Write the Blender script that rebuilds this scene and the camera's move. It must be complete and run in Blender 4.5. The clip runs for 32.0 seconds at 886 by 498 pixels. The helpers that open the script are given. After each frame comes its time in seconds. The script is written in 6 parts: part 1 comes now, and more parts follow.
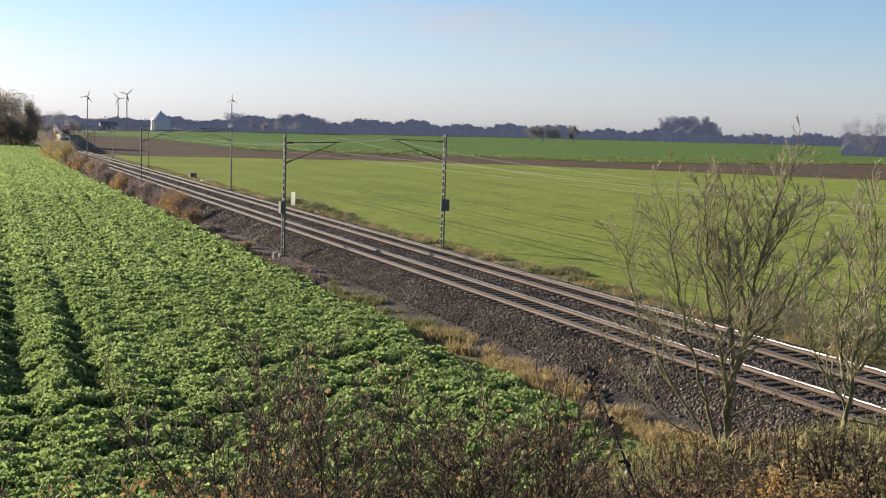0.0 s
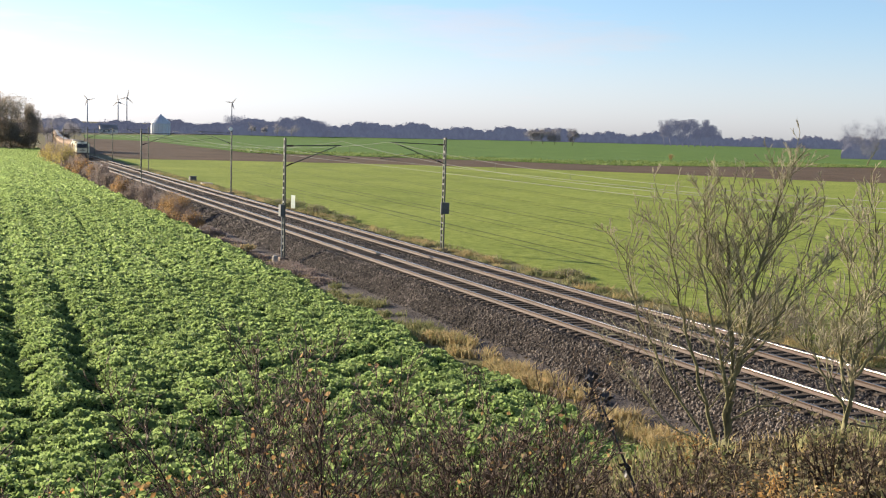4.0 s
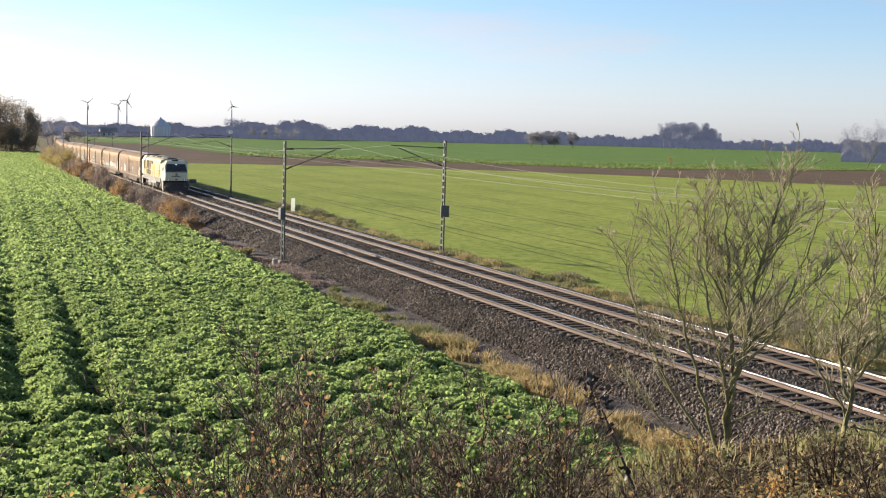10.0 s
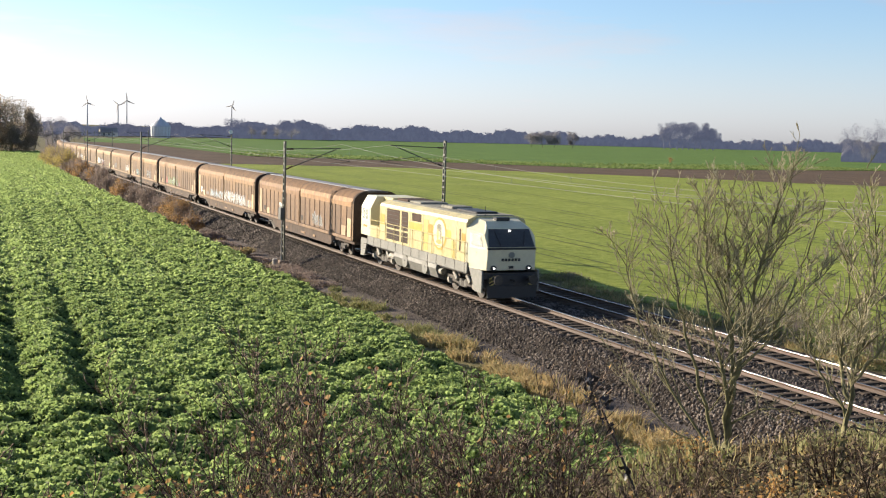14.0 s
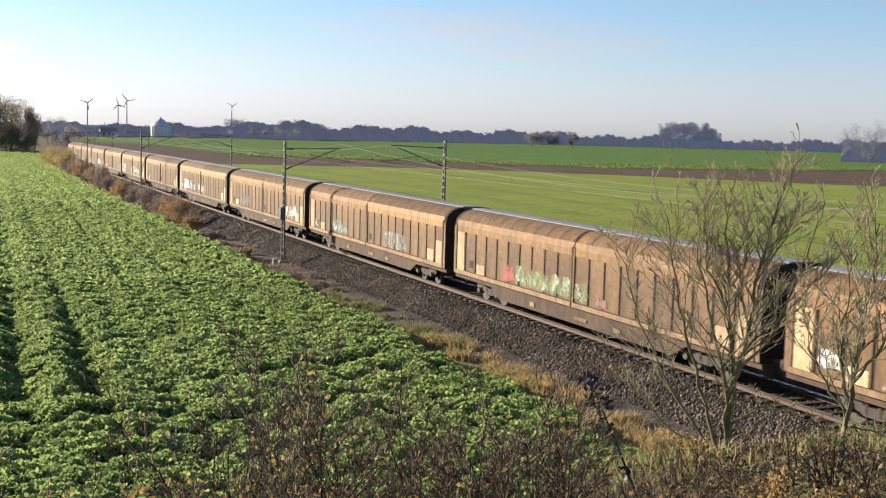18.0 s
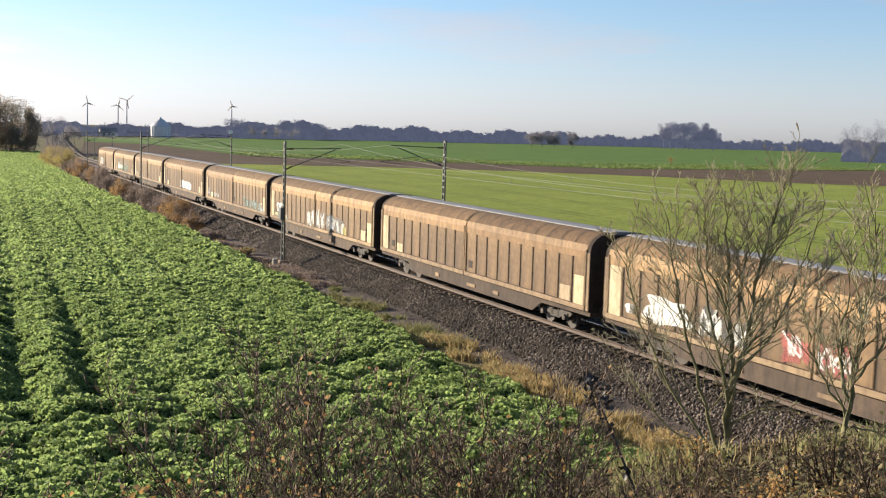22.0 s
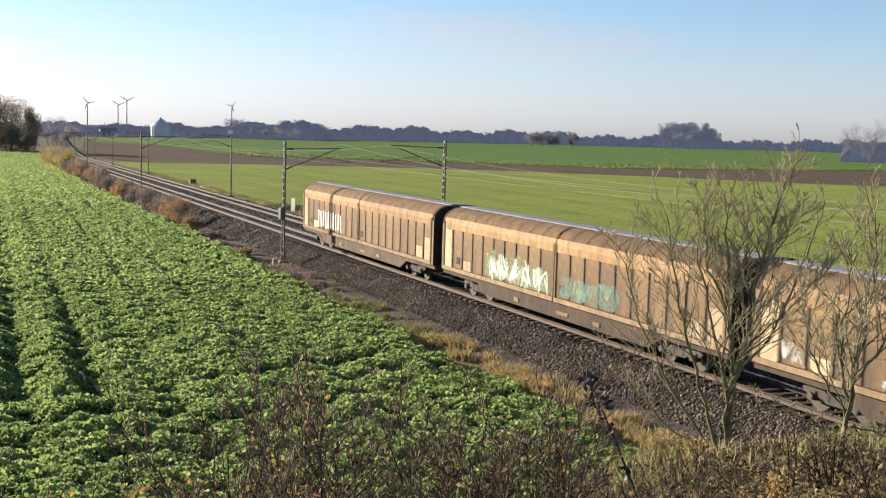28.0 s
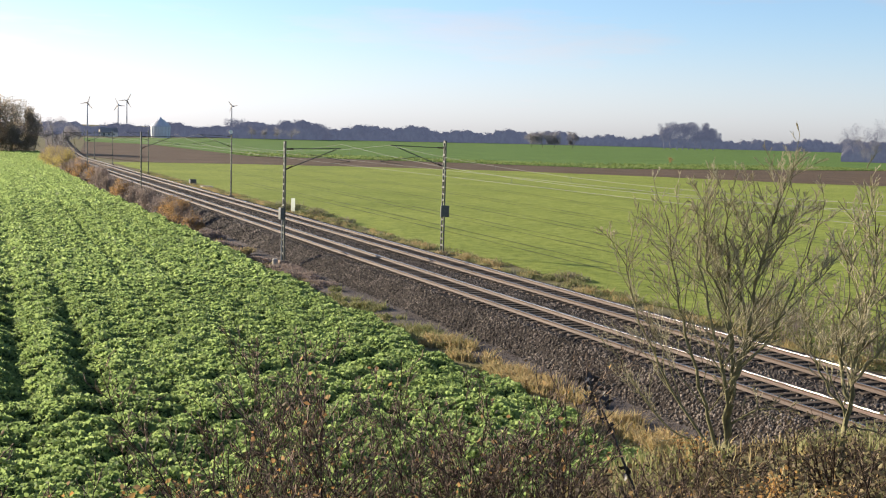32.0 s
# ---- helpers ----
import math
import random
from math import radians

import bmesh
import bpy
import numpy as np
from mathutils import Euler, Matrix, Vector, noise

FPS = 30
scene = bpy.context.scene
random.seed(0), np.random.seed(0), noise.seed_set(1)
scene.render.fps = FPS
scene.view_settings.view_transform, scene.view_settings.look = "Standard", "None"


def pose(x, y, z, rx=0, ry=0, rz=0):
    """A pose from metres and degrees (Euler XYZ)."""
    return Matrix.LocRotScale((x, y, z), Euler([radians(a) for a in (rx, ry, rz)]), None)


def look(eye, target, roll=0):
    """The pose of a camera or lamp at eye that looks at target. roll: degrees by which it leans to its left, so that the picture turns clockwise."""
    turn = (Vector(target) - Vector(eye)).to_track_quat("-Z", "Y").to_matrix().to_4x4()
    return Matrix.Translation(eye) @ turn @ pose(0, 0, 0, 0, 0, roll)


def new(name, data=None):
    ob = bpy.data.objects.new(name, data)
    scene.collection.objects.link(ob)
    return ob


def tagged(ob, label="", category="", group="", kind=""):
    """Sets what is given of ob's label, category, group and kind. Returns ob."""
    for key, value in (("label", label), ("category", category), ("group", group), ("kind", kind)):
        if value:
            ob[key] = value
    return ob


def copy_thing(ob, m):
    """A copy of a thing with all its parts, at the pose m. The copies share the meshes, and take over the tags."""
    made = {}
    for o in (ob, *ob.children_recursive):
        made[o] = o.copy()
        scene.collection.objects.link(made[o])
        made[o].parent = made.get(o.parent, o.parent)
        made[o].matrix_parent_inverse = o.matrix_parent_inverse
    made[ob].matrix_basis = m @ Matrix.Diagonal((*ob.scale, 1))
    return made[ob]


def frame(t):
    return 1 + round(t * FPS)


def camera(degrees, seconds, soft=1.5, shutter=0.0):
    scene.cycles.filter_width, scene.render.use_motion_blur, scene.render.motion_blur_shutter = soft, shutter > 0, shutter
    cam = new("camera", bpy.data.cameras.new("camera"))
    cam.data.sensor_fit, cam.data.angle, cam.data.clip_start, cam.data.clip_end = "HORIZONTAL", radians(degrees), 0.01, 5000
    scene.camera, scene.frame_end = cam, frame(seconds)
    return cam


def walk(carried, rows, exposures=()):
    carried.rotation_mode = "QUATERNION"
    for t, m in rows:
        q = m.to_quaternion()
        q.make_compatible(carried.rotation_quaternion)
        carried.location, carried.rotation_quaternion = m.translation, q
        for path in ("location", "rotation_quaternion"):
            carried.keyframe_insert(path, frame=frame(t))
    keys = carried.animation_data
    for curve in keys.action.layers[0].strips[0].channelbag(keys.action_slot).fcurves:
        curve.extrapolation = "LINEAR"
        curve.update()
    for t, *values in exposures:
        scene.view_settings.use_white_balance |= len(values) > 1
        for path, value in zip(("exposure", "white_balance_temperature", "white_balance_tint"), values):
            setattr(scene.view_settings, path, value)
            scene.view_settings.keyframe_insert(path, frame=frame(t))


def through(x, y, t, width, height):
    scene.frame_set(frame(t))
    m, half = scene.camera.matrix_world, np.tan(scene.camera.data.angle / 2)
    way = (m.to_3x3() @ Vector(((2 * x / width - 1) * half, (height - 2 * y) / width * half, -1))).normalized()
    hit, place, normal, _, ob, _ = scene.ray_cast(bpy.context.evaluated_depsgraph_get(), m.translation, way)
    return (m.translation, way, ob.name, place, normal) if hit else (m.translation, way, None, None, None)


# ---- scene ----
SECONDS = 32.0
TRACK_SPEED = 21.185                     # metres a second
EYE = (-23.64, 0.0, 7.51)
HEADING, TILT, LEAN = radians(23.133), 5.629, 1.73


def aim(down):
    """The camera's pose, tilted down by so many degrees."""
    d, r = radians(down), 10.0
    way = (math.sin(HEADING) * math.cos(d), math.cos(HEADING) * math.cos(d), -math.sin(d))
    return look(EYE, [EYE[i] + way[i] * r for i in range(3)], LEAN)


cam = camera(41.02, SECONDS, soft=1.1, shutter=0.15)
TILTS = ((0, 0.30), (0.5, 0.645), (1.0, 0.905), (1.5, 0.738), (2.0, 0.535), (2.5, 0.41), (3.0, 0.30), (3.5, 0.21),
         (5.5, 0.036), (6.0, 0.0), (32.0, 0.0))
EXPOSURES = ((0, 0.9, 6400, 10), (0.6, 1.22, 6400, 10), (12.0, 1.2, 6400, 10), (14.5, 1.14, 6400, 10), (18.0, 1.03, 6400, 10), (26.0, 1.03, 6400, 10), (29.5, 1.1, 6400, 10), (32.0, 1.2, 6400, 10))
walk(cam, [(t, aim(TILT + d)) for t, d in TILTS], EXPOSURES)

# ---- light ----
SUN_ELEVATION = radians(17.0)
SUN_WAY = Vector((-0.66 * math.cos(SUN_ELEVATION), 0.751 * math.cos(SUN_ELEVATION), math.sin(SUN_ELEVATION))).normalized()
world = bpy.data.worlds.new("sky")
scene.world = world
world.use_nodes = True
wn = world.node_tree.nodes
sky = wn.new("ShaderNodeTexSky")
sky.sky_type, sky.sun_disc = "NISHITA", False
sky.sun_elevation = SUN_ELEVATION
sky.sun_rotation = math.atan2(SUN_WAY.x, SUN_WAY.y)
sky.air_density, sky.dust_density, sky.ozone_density = 0.95, 0.4, 4.0
wn["Background"].inputs["Strength"].default_value = 0.088
# thin haze: the sky's colours are drawn towards a cool white
grey = wn.new("ShaderNodeRGBToBW")
haze = wn.new("ShaderNodeMix")
haze.data_type, haze.blend_type = "RGBA", "MULTIPLY"
haze.inputs[0].default_value, haze.inputs[7].default_value = 1.0, (0.71, 0.935, 1.34, 1)
veil = wn.new("ShaderNodeMix")
veil.data_type = "RGBA"
veil.inputs[0].default_value = 0.32
wl = world.node_tree.links
wl.new(sky.outputs[0], grey.inputs[0]), wl.new(grey.outputs[0], haze.inputs[6])
wl.new(sky.outputs[0], veil.inputs[6]), wl.new(haze.outputs[2], veil.inputs[7])
place = wn.new("ShaderNodeTexCoord")
split = wn.new("ShaderNodeSeparateXYZ")
wl.new(place.outputs["Generated"], split.inputs[0])
low = wn.new("ShaderNodeMapRange")
low.inputs[1].default_value, low.inputs[2].default_value, low.inputs[3].default_value, low.inputs[4].default_value = 0.0, 0.11, 0.5, 0.0
low.interpolation_type = "SMOOTHSTEP"
wl.new(split.outputs[2], low.inputs[0])
streak = wn.new("ShaderNodeMapping")
streak.inputs["Scale"].default_value = (1.6, 1.6, 11.0)
wl.new(place.outputs["Generated"], streak.inputs[0])
wisp = wn.new("ShaderNodeTexNoise")
wisp.inputs["Scale"].default_value, wisp.inputs["Detail"].default_value, wisp.inputs["Roughness"].default_value = 2.2, 6, 0.6
wl.new(streak.outputs[0], wisp.inputs["Vector"])
thin = wn.new("ShaderNodeMapRange")
thin.inputs[1].default_value, thin.inputs[2].default_value, thin.inputs[3].default_value, thin.inputs[4].default_value = 0.47, 0.74, 0.0, 0.7
wl.new(wisp.outputs[0], thin.inputs[0])
both = wn.new("ShaderNodeMath")
both.operation = "MAXIMUM"
wl.new(low.outputs[0], both.inputs[0]), wl.new(thin.outputs[0], both.inputs[1])
pale = wn.new("ShaderNodeMix")
pale.data_type, pale.blend_type = "RGBA", "MULTIPLY"
pale.inputs[0].default_value, pale.inputs[7].default_value = 1.0, (1.04, 0.95, 0.99, 1)
wl.new(grey.outputs[0], pale.inputs[6])
misty = wn.new("ShaderNodeMix")
misty.data_type = "RGBA"
wl.new(both.outputs[0], misty.inputs[0]), wl.new(veil.outputs[2], misty.inputs[6]), wl.new(pale.outputs[2], misty.inputs[7])
wl.new(misty.outputs[2], wn["Background"].inputs[0])
sun = new("sun", bpy.data.lights.new("sun", "SUN"))
sun.data.energy, sun.data.angle, sun.data.color = 5.0, radians(0.6), (1.0, 0.86, 0.66)
sun.matrix_world = look(SUN_WAY * 100, (0, 0, 0))

# ---- materials ----


def shader(name, rough=0.8, metal=0.0):
    m = bpy.data.materials.new(name)
    m.use_nodes = True
    b = m.node_tree.nodes["Principled BSDF"]
    b.inputs["Roughness"].default_value, b.inputs["Metallic"].default_value = rough, metal
    return m, m.node_tree.nodes, m.node_tree.links, b


def ramp(n, l, source, stops):
    r = n.new("ShaderNodeValToRGB")
    e = r.color_ramp.elements
    while len(e) < len(stops):
        e.new(0.5)
    for item, (at, c) in zip(e, stops):
        item.position, item.color = at, (*c, 1)
    l.new(source, r.inputs[0])
    return r.outputs[0]


def mix(n, l, kind, fac, a, b):
    m = n.new("ShaderNodeMix")
    m.data_type, m.blend_type = "RGBA", kind
    for socket, value in ((m.inputs[0], fac), (m.inputs[6], a), (m.inputs[7], b)):
        if hasattr(value, "is_output"):
            l.new(value, socket)
        elif isinstance(value, (tuple, list)):
            socket.default_value = (*value[:3], 1)
        else:
            socket.default_value = value
    return m.outputs[2]


def cloud(n, l, scale, detail=4, rough=0.6, stretch=None, coords="Object"):
    c = n.new("ShaderNodeTexCoord")
    source = c.outputs[coords]
    if stretch:
        g = n.new("ShaderNodeMapping")
        g.inputs["Scale"].default_value = stretch
        l.new(source, g.inputs[0])
        source = g.outputs[0]
    t = n.new("ShaderNodeTexNoise")
    t.inputs["Scale"].default_value, t.inputs["Detail"].default_value, t.inputs["Roughness"].default_value = scale, detail, rough
    l.new(source, t.inputs["Vector"])
    return t.outputs[0]


def bump(n, l, b, height, strength, distance):
    k = n.new("ShaderNodeBump")
    k.inputs["Strength"].default_value, k.inputs["Distance"].default_value = strength, distance
    l.new(height, k.inputs["Height"])
    l.new(k.outputs[0], b.inputs["Normal"])


def surface(name, dark, light, fine=20.0, coarse=1.5, rough=0.8, metal=0.0, relief=0.3, depth=0.01, vary=0.0, islands=False, stretch=None):
    """A two-scale surface: grain and larger stains between two colours; vary: brightness from object to object."""
    m, n, l, b = shader(name, rough, metal)
    if rough >= 0.8:
        b.inputs["Specular IOR Level"].default_value = 0.12
    g, s = cloud(n, l, fine, 5, 0.65, stretch), cloud(n, l, coarse, 3, 0.6, stretch)
    k = n.new("ShaderNodeMath")
    k.operation = "ADD"
    l.new(g, k.inputs[0]), l.new(s, k.inputs[1])
    half = n.new("ShaderNodeMath")
    half.operation = "MULTIPLY"
    half.inputs[1].default_value = 0.5
    l.new(k.outputs[0], half.inputs[0])
    c = ramp(n, l, half.outputs[0], ((0.36, dark), (0.64, light)))
    if vary or islands:
        if islands:
            o = n.new("ShaderNodeNewGeometry").outputs["Random Per Island"]
        else:
            o = n.new("ShaderNodeObjectInfo").outputs["Random"]
        v = 1 - (vary or 0.4)
        tone = ramp(n, l, o, ((0.0, (v, v, v)), (1.0, (1, 1, 1))))
        c = mix(n, l, "MULTIPLY", 1.0, c, tone)
    l.new(c, b.inputs["Base Color"])
    if relief:
        bump(n, l, b, g, relief, depth)
    return m


def plain(name, c, rough=0.5, metal=0.0):
    m, n, l, b = shader(name, rough, metal)
    g = cloud(n, l, 9.0, 5, 0.7)
    d = tuple(v * 0.82 for v in c)
    l.new(ramp(n, l, g, ((0.35, d), (0.6, c))), b.inputs["Base Color"])
    return m


def leafy(name, tones, rough=0.55, through=0.35):
    """Leaves: tone from leaf to leaf, and light that shines through them."""
    m, n, l, b = shader(name, rough)
    o = n.new("ShaderNodeNewGeometry").outputs["Random Per Island"]
    c = ramp(n, l, o, [(i / max(1, len(tones) - 1), t) for i, t in enumerate(tones)])
    big = cloud(n, l, 0.35, 3, 0.6)
    c = mix(n, l, "MULTIPLY", 1.0, c, ramp(n, l, big, ((0.3, (0.72, 0.76, 0.7)), (0.7, (1.0, 1.0, 1.0)))))
    l.new(c, b.inputs["Base Color"])
    b.inputs["Specular IOR Level"].default_value = 0.2
    t = n.new("ShaderNodeBsdfTranslucent")
    l.new(c, t.inputs[0])
    s = n.new("ShaderNodeMixShader")
    s.inputs[0].default_value = through
    out = n["Material Output"]
    l.new(b.outputs[0], s.inputs[1]), l.new(t.outputs[0], s.inputs[2]), l.new(s.outputs[0], out.inputs[0])
    return m


M_GROUND = surface("verge_soil", (0.09, 0.085, 0.04), (0.2, 0.17, 0.085), 6.0, 0.5, relief=0.6, depth=0.05)
# dark green fill under the crop leaves, shade between plants in its colour
M_CROPSHADE = surface("crop_shade_underlayer", (0.02, 0.036, 0.01), (0.045, 0.075, 0.02), 5.0, 0.6, relief=0.8, depth=0.15)
M_PLOUGH = surface("ploughed_soil", (0.08, 0.054, 0.034), (0.14, 0.096, 0.062), 1.2, 0.06, relief=0.8, depth=0.2)
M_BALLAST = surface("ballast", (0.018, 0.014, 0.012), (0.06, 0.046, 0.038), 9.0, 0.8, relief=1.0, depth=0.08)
M_STONE = surface("ballast_stone", (0.05, 0.042, 0.037), (0.3, 0.25, 0.215), 12.0, 0.5, islands=True, vary=0.88, relief=0.4)
M_PATH = surface("cinder_path", (0.075, 0.062, 0.057), (0.16, 0.135, 0.12), 9.0, 0.5, relief=0.6, depth=0.03)
M_SLEEPER = surface("weathered_sleeper", (0.075, 0.056, 0.044), (0.15, 0.118, 0.092), 9.0, 1.0, vary=0.35, relief=0.5)
M_RAILSIDE = surface("rusty_rail", (0.05, 0.03, 0.02), (0.095, 0.06, 0.043), 8.0, 0.5, rough=0.75, relief=0.2)
M_RAILTOP = plain("polished_rail", (0.34, 0.31, 0.29), 0.17, 0.9)
M_MAST = surface("galvanised_mast", (0.045, 0.048, 0.04), (0.12, 0.12, 0.1), 6.0, 0.7, rough=0.55, metal=0.4, relief=0.1)
M_WIRE = plain("wire_metal", (0.2, 0.205, 0.18), 0.7, 0.0)
M_CONCRETE = surface("concrete", (0.28, 0.26, 0.23), (0.45, 0.42, 0.37), 8.0, 1.0, relief=0.4)
M_FOOTING = surface("dirty_concrete", (0.12, 0.09, 0.07), (0.26, 0.2, 0.155), 8.0, 1.0, relief=0.4)
M_WHITE = surface("white_paint", (0.7, 0.7, 0.68), (0.82, 0.82, 0.8), 6.0, 0.8, rough=0.5, relief=0.05)
M_DARKBOX = surface("dark_grey_paint", (0.05, 0.055, 0.055), (0.11, 0.11, 0.105), 8.0, 1.0, rough=0.6)
M_INSULATOR = plain("brown_insulator", (0.06, 0.03, 0.02), 0.25)
M_BARK = surface("bark", (0.09, 0.085, 0.045), (0.26, 0.24, 0.13), 9.0, 1.2, relief=0.5, stretch=(1, 1, 0.3))
M_BARKDARK = surface("dark_bark", (0.03, 0.022, 0.018), (0.085, 0.06, 0.045), 9.0, 1.2, relief=0.4)
M_TWIG = surface("twig_bark", (0.2, 0.175, 0.11), (0.46, 0.41, 0.28), 9.0, 1.2, relief=0.0)
M_SHOOT = surface("brown_shoot", (0.16, 0.115, 0.09), (0.36, 0.27, 0.21), 9.0, 1.2, relief=0.0)
M_FARWOOD, n, l, b = shader("distant_wood_haze_glow", 0.95)    # the plain backdrop at the horizon; air haze put in as bluish emission
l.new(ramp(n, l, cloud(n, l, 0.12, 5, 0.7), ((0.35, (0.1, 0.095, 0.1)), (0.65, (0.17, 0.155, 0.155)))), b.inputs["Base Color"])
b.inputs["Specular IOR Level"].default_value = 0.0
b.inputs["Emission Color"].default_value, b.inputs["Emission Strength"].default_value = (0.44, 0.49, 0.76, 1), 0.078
M_BROWNTREE = leafy("brown_bare_crown", ((0.34, 0.295, 0.25), (0.4, 0.345, 0.285), (0.44, 0.37, 0.3), (0.32, 0.28, 0.25)), 0.95, 0.65)
M_FARTREE = leafy("far_bare_crown", ((0.25, 0.235, 0.265), (0.29, 0.27, 0.3), (0.31, 0.285, 0.31), (0.27, 0.25, 0.28)), 0.95, 0.6)
M_RAMBLE = leafy("bramble_leaf", ((0.13, 0.1, 0.07), (0.24, 0.18, 0.12), (0.21, 0.21, 0.09), (0.34, 0.25, 0.16)), 0.7, 0.35)
M_DARKLEAF = leafy("dark_withered_leaf", ((0.045, 0.034, 0.026), (0.1, 0.072, 0.05), (0.17, 0.12, 0.075), (0.07, 0.055, 0.035)), 0.7, 0.25)
M_CROP = leafy("crop_leaf", ((0.17, 0.235, 0.095), (0.27, 0.355, 0.13), (0.335, 0.43, 0.15), (0.43, 0.52, 0.2)), 0.6, 0.62)
M_AUTUMN = leafy("autumn_leaf", ((0.36, 0.19, 0.075), (0.54, 0.3, 0.11), (0.6, 0.41, 0.18), (0.24, 0.15, 0.08)), 0.6, 0.45)
M_DRYGRASS = leafy("dry_grass", ((0.42, 0.3, 0.15), (0.58, 0.42, 0.22), (0.34, 0.3, 0.13), (0.66, 0.5, 0.29)), 0.7, 0.4)
M_VERGEGRASS = leafy("verge_grass", ((0.2, 0.23, 0.085), (0.33, 0.31, 0.14), (0.46, 0.4, 0.22), (0.17, 0.21, 0.07)), 0.7, 0.3)
M_BEETLEAF = leafy("beet_leaf", ((0.12, 0.175, 0.055), (0.19, 0.25, 0.075), (0.25, 0.31, 0.1), (0.32, 0.37, 0.14)), 0.6, 0.4)
M_RUSTLEAF = leafy("rust_leaf", ((0.3, 0.18, 0.09), (0.46, 0.26, 0.11), (0.5, 0.33, 0.16), (0.24, 0.165, 0.11)), 0.7, 0.5)
M_GREYTWIG = leafy("grey_brown_twigs", ((0.26, 0.205, 0.19), (0.33, 0.26, 0.235), (0.4, 0.31, 0.27), (0.22, 0.175, 0.165)), 0.8, 0.4)
M_YELLOWBUSH = leafy("yellow_bush", ((0.46, 0.37, 0.13), (0.58, 0.46, 0.16), (0.42, 0.32, 0.13), (0.62, 0.52, 0.2)), 0.7, 0.55)


def field_material(name, dark, light, row, lines, strength=0.75):
    """A sown field: fine rows one way, wheel lines the same way, patches across."""
    m, n, l, b = shader(name, 0.9)
    b.inputs["Specular IOR Level"].default_value = 0.08
    c = n.new("ShaderNodeTexCoord")
    g = n.new("ShaderNodeMapping")
    g.inputs["Rotation"].default_value = (0, 0, radians(lines))
    l.new(c.outputs["Object"], g.inputs[0])
    w = n.new("ShaderNodeTexWave")
    w.inputs["Scale"].default_value, w.inputs["Distortion"].default_value = row, 1.5
    w.inputs["Detail"].default_value, w.inputs["Detail Scale"].default_value = 2.0, 0.6
    l.new(g.outputs[0], w.inputs["Vector"])
    s, f = cloud(n, l, 0.05, 6, 0.7), cloud(n, l, 1.6, 6, 0.75)
    base = ramp(n, l, s, ((0.3, dark), (0.7, light)))
    base = mix(n, l, "MULTIPLY", strength, base, ramp(n, l, w.outputs[0], ((0.2, (0.72, 0.74, 0.66)), (0.75, (1, 1, 1)))))
    base = mix(n, l, "MULTIPLY", 0.9, base, ramp(n, l, f, ((0.32, (0.48, 0.54, 0.46)), (0.62, (1, 1, 1)))))
    l.new(base, b.inputs["Base Color"])
    bump(n, l, b, f, 0.8, 0.08)
    return m


M_GRAIN = field_material("young_grain", (0.24, 0.285, 0.06), (0.36, 0.395, 0.09), 1.3, 4)
M_LANE = surface("grain_wheel_lane", (0.07, 0.085, 0.025), (0.13, 0.15, 0.04), 2.0, 0.2, relief=0.4)
M_BEET = field_material("far_green_crop", (0.105, 0.175, 0.045), (0.16, 0.245, 0.062), 0.25, 30, 0.1)

# ---- mesh helpers ----


def part(name, bm, material, parent=None, label="", smooth=False):
    """Links a bmesh as one mesh object, under a thing or a part."""
    me = bpy.data.meshes.new(name)
    bm.to_mesh(me)
    bm.free()
    me.materials.append(material)
    if smooth:
        me.shade_smooth()
    ob = new(name, me)
    ob.parent = parent
    if label:
        ob["label"] = label
    return ob


def raw(name, verts, faces, material, parent=None, smooth=False):
    """A mesh object from arrays of corners and faces (all of one size)."""
    me = bpy.data.meshes.new(name)
    verts, faces = np.asarray(verts, dtype=np.float32), np.asarray(faces, dtype=np.int32)
    k = faces.shape[1]
    me.vertices.add(len(verts)), me.loops.add(faces.size), me.polygons.add(len(faces))
    me.vertices.foreach_set("co", verts.ravel())
    me.loops.foreach_set("vertex_index", faces.ravel())
    me.polygons.foreach_set("loop_start", np.arange(0, faces.size, k, dtype=np.int32))
    me.polygons.foreach_set("loop_total", np.full(len(faces), k, dtype=np.int32))
    me.update(calc_edges=True)
    me.validate()
    me.materials.append(material)
    if smooth:
        me.shade_smooth()
    ob = new(name, me)
    ob.parent = parent
    return ob


def block(bm, x0, x1, y0, y1, z0, z1, bevel=0.0):
    vs = bmesh.ops.create_cube(bm, size=1.0)["verts"]
    for v in vs:
        v.co = (x0 + (v.co.x + 0.5) * (x1 - x0), y0 + (v.co.y + 0.5) * (y1 - y0), z0 + (v.co.z + 0.5) * (z1 - z0))
    if bevel:
        es = list({e for v in vs for e in v.link_edges})
        bmesh.ops.bevel(bm, geom=es, offset=bevel, segments=1, affect="EDGES")


def rod(bm, a, b, r, seg=8, r2=None):
    """A round bar from a to b."""
    a, b = Vector(a), Vector(b)
    d = b - a
    m = Matrix.Translation((a + b) / 2) @ d.to_track_quat("Z", "Y").to_matrix().to_4x4()
    bmesh.ops.create_cone(bm, cap_ends=True, segments=seg, radius1=r, radius2=r if r2 is None else r2, depth=d.length, matrix=m)


def prism(bm, outline, y0, y1):
    """An outline of (x, z) drawn out along y."""
    a = [bm.verts.new((x, y0, z)) for x, z in outline]
    b = [bm.verts.new((x, y1, z)) for x, z in outline]
    n = len(a)
    for i in range(n):
        bm.faces.new((a[i], a[(i + 1) % n], b[(i + 1) % n], b[i]))
    bm.faces.new(a[::-1]), bm.faces.new(b)
    bmesh.ops.recalc_face_normals(bm, faces=bm.faces)


def fresh():
    return bmesh.new()


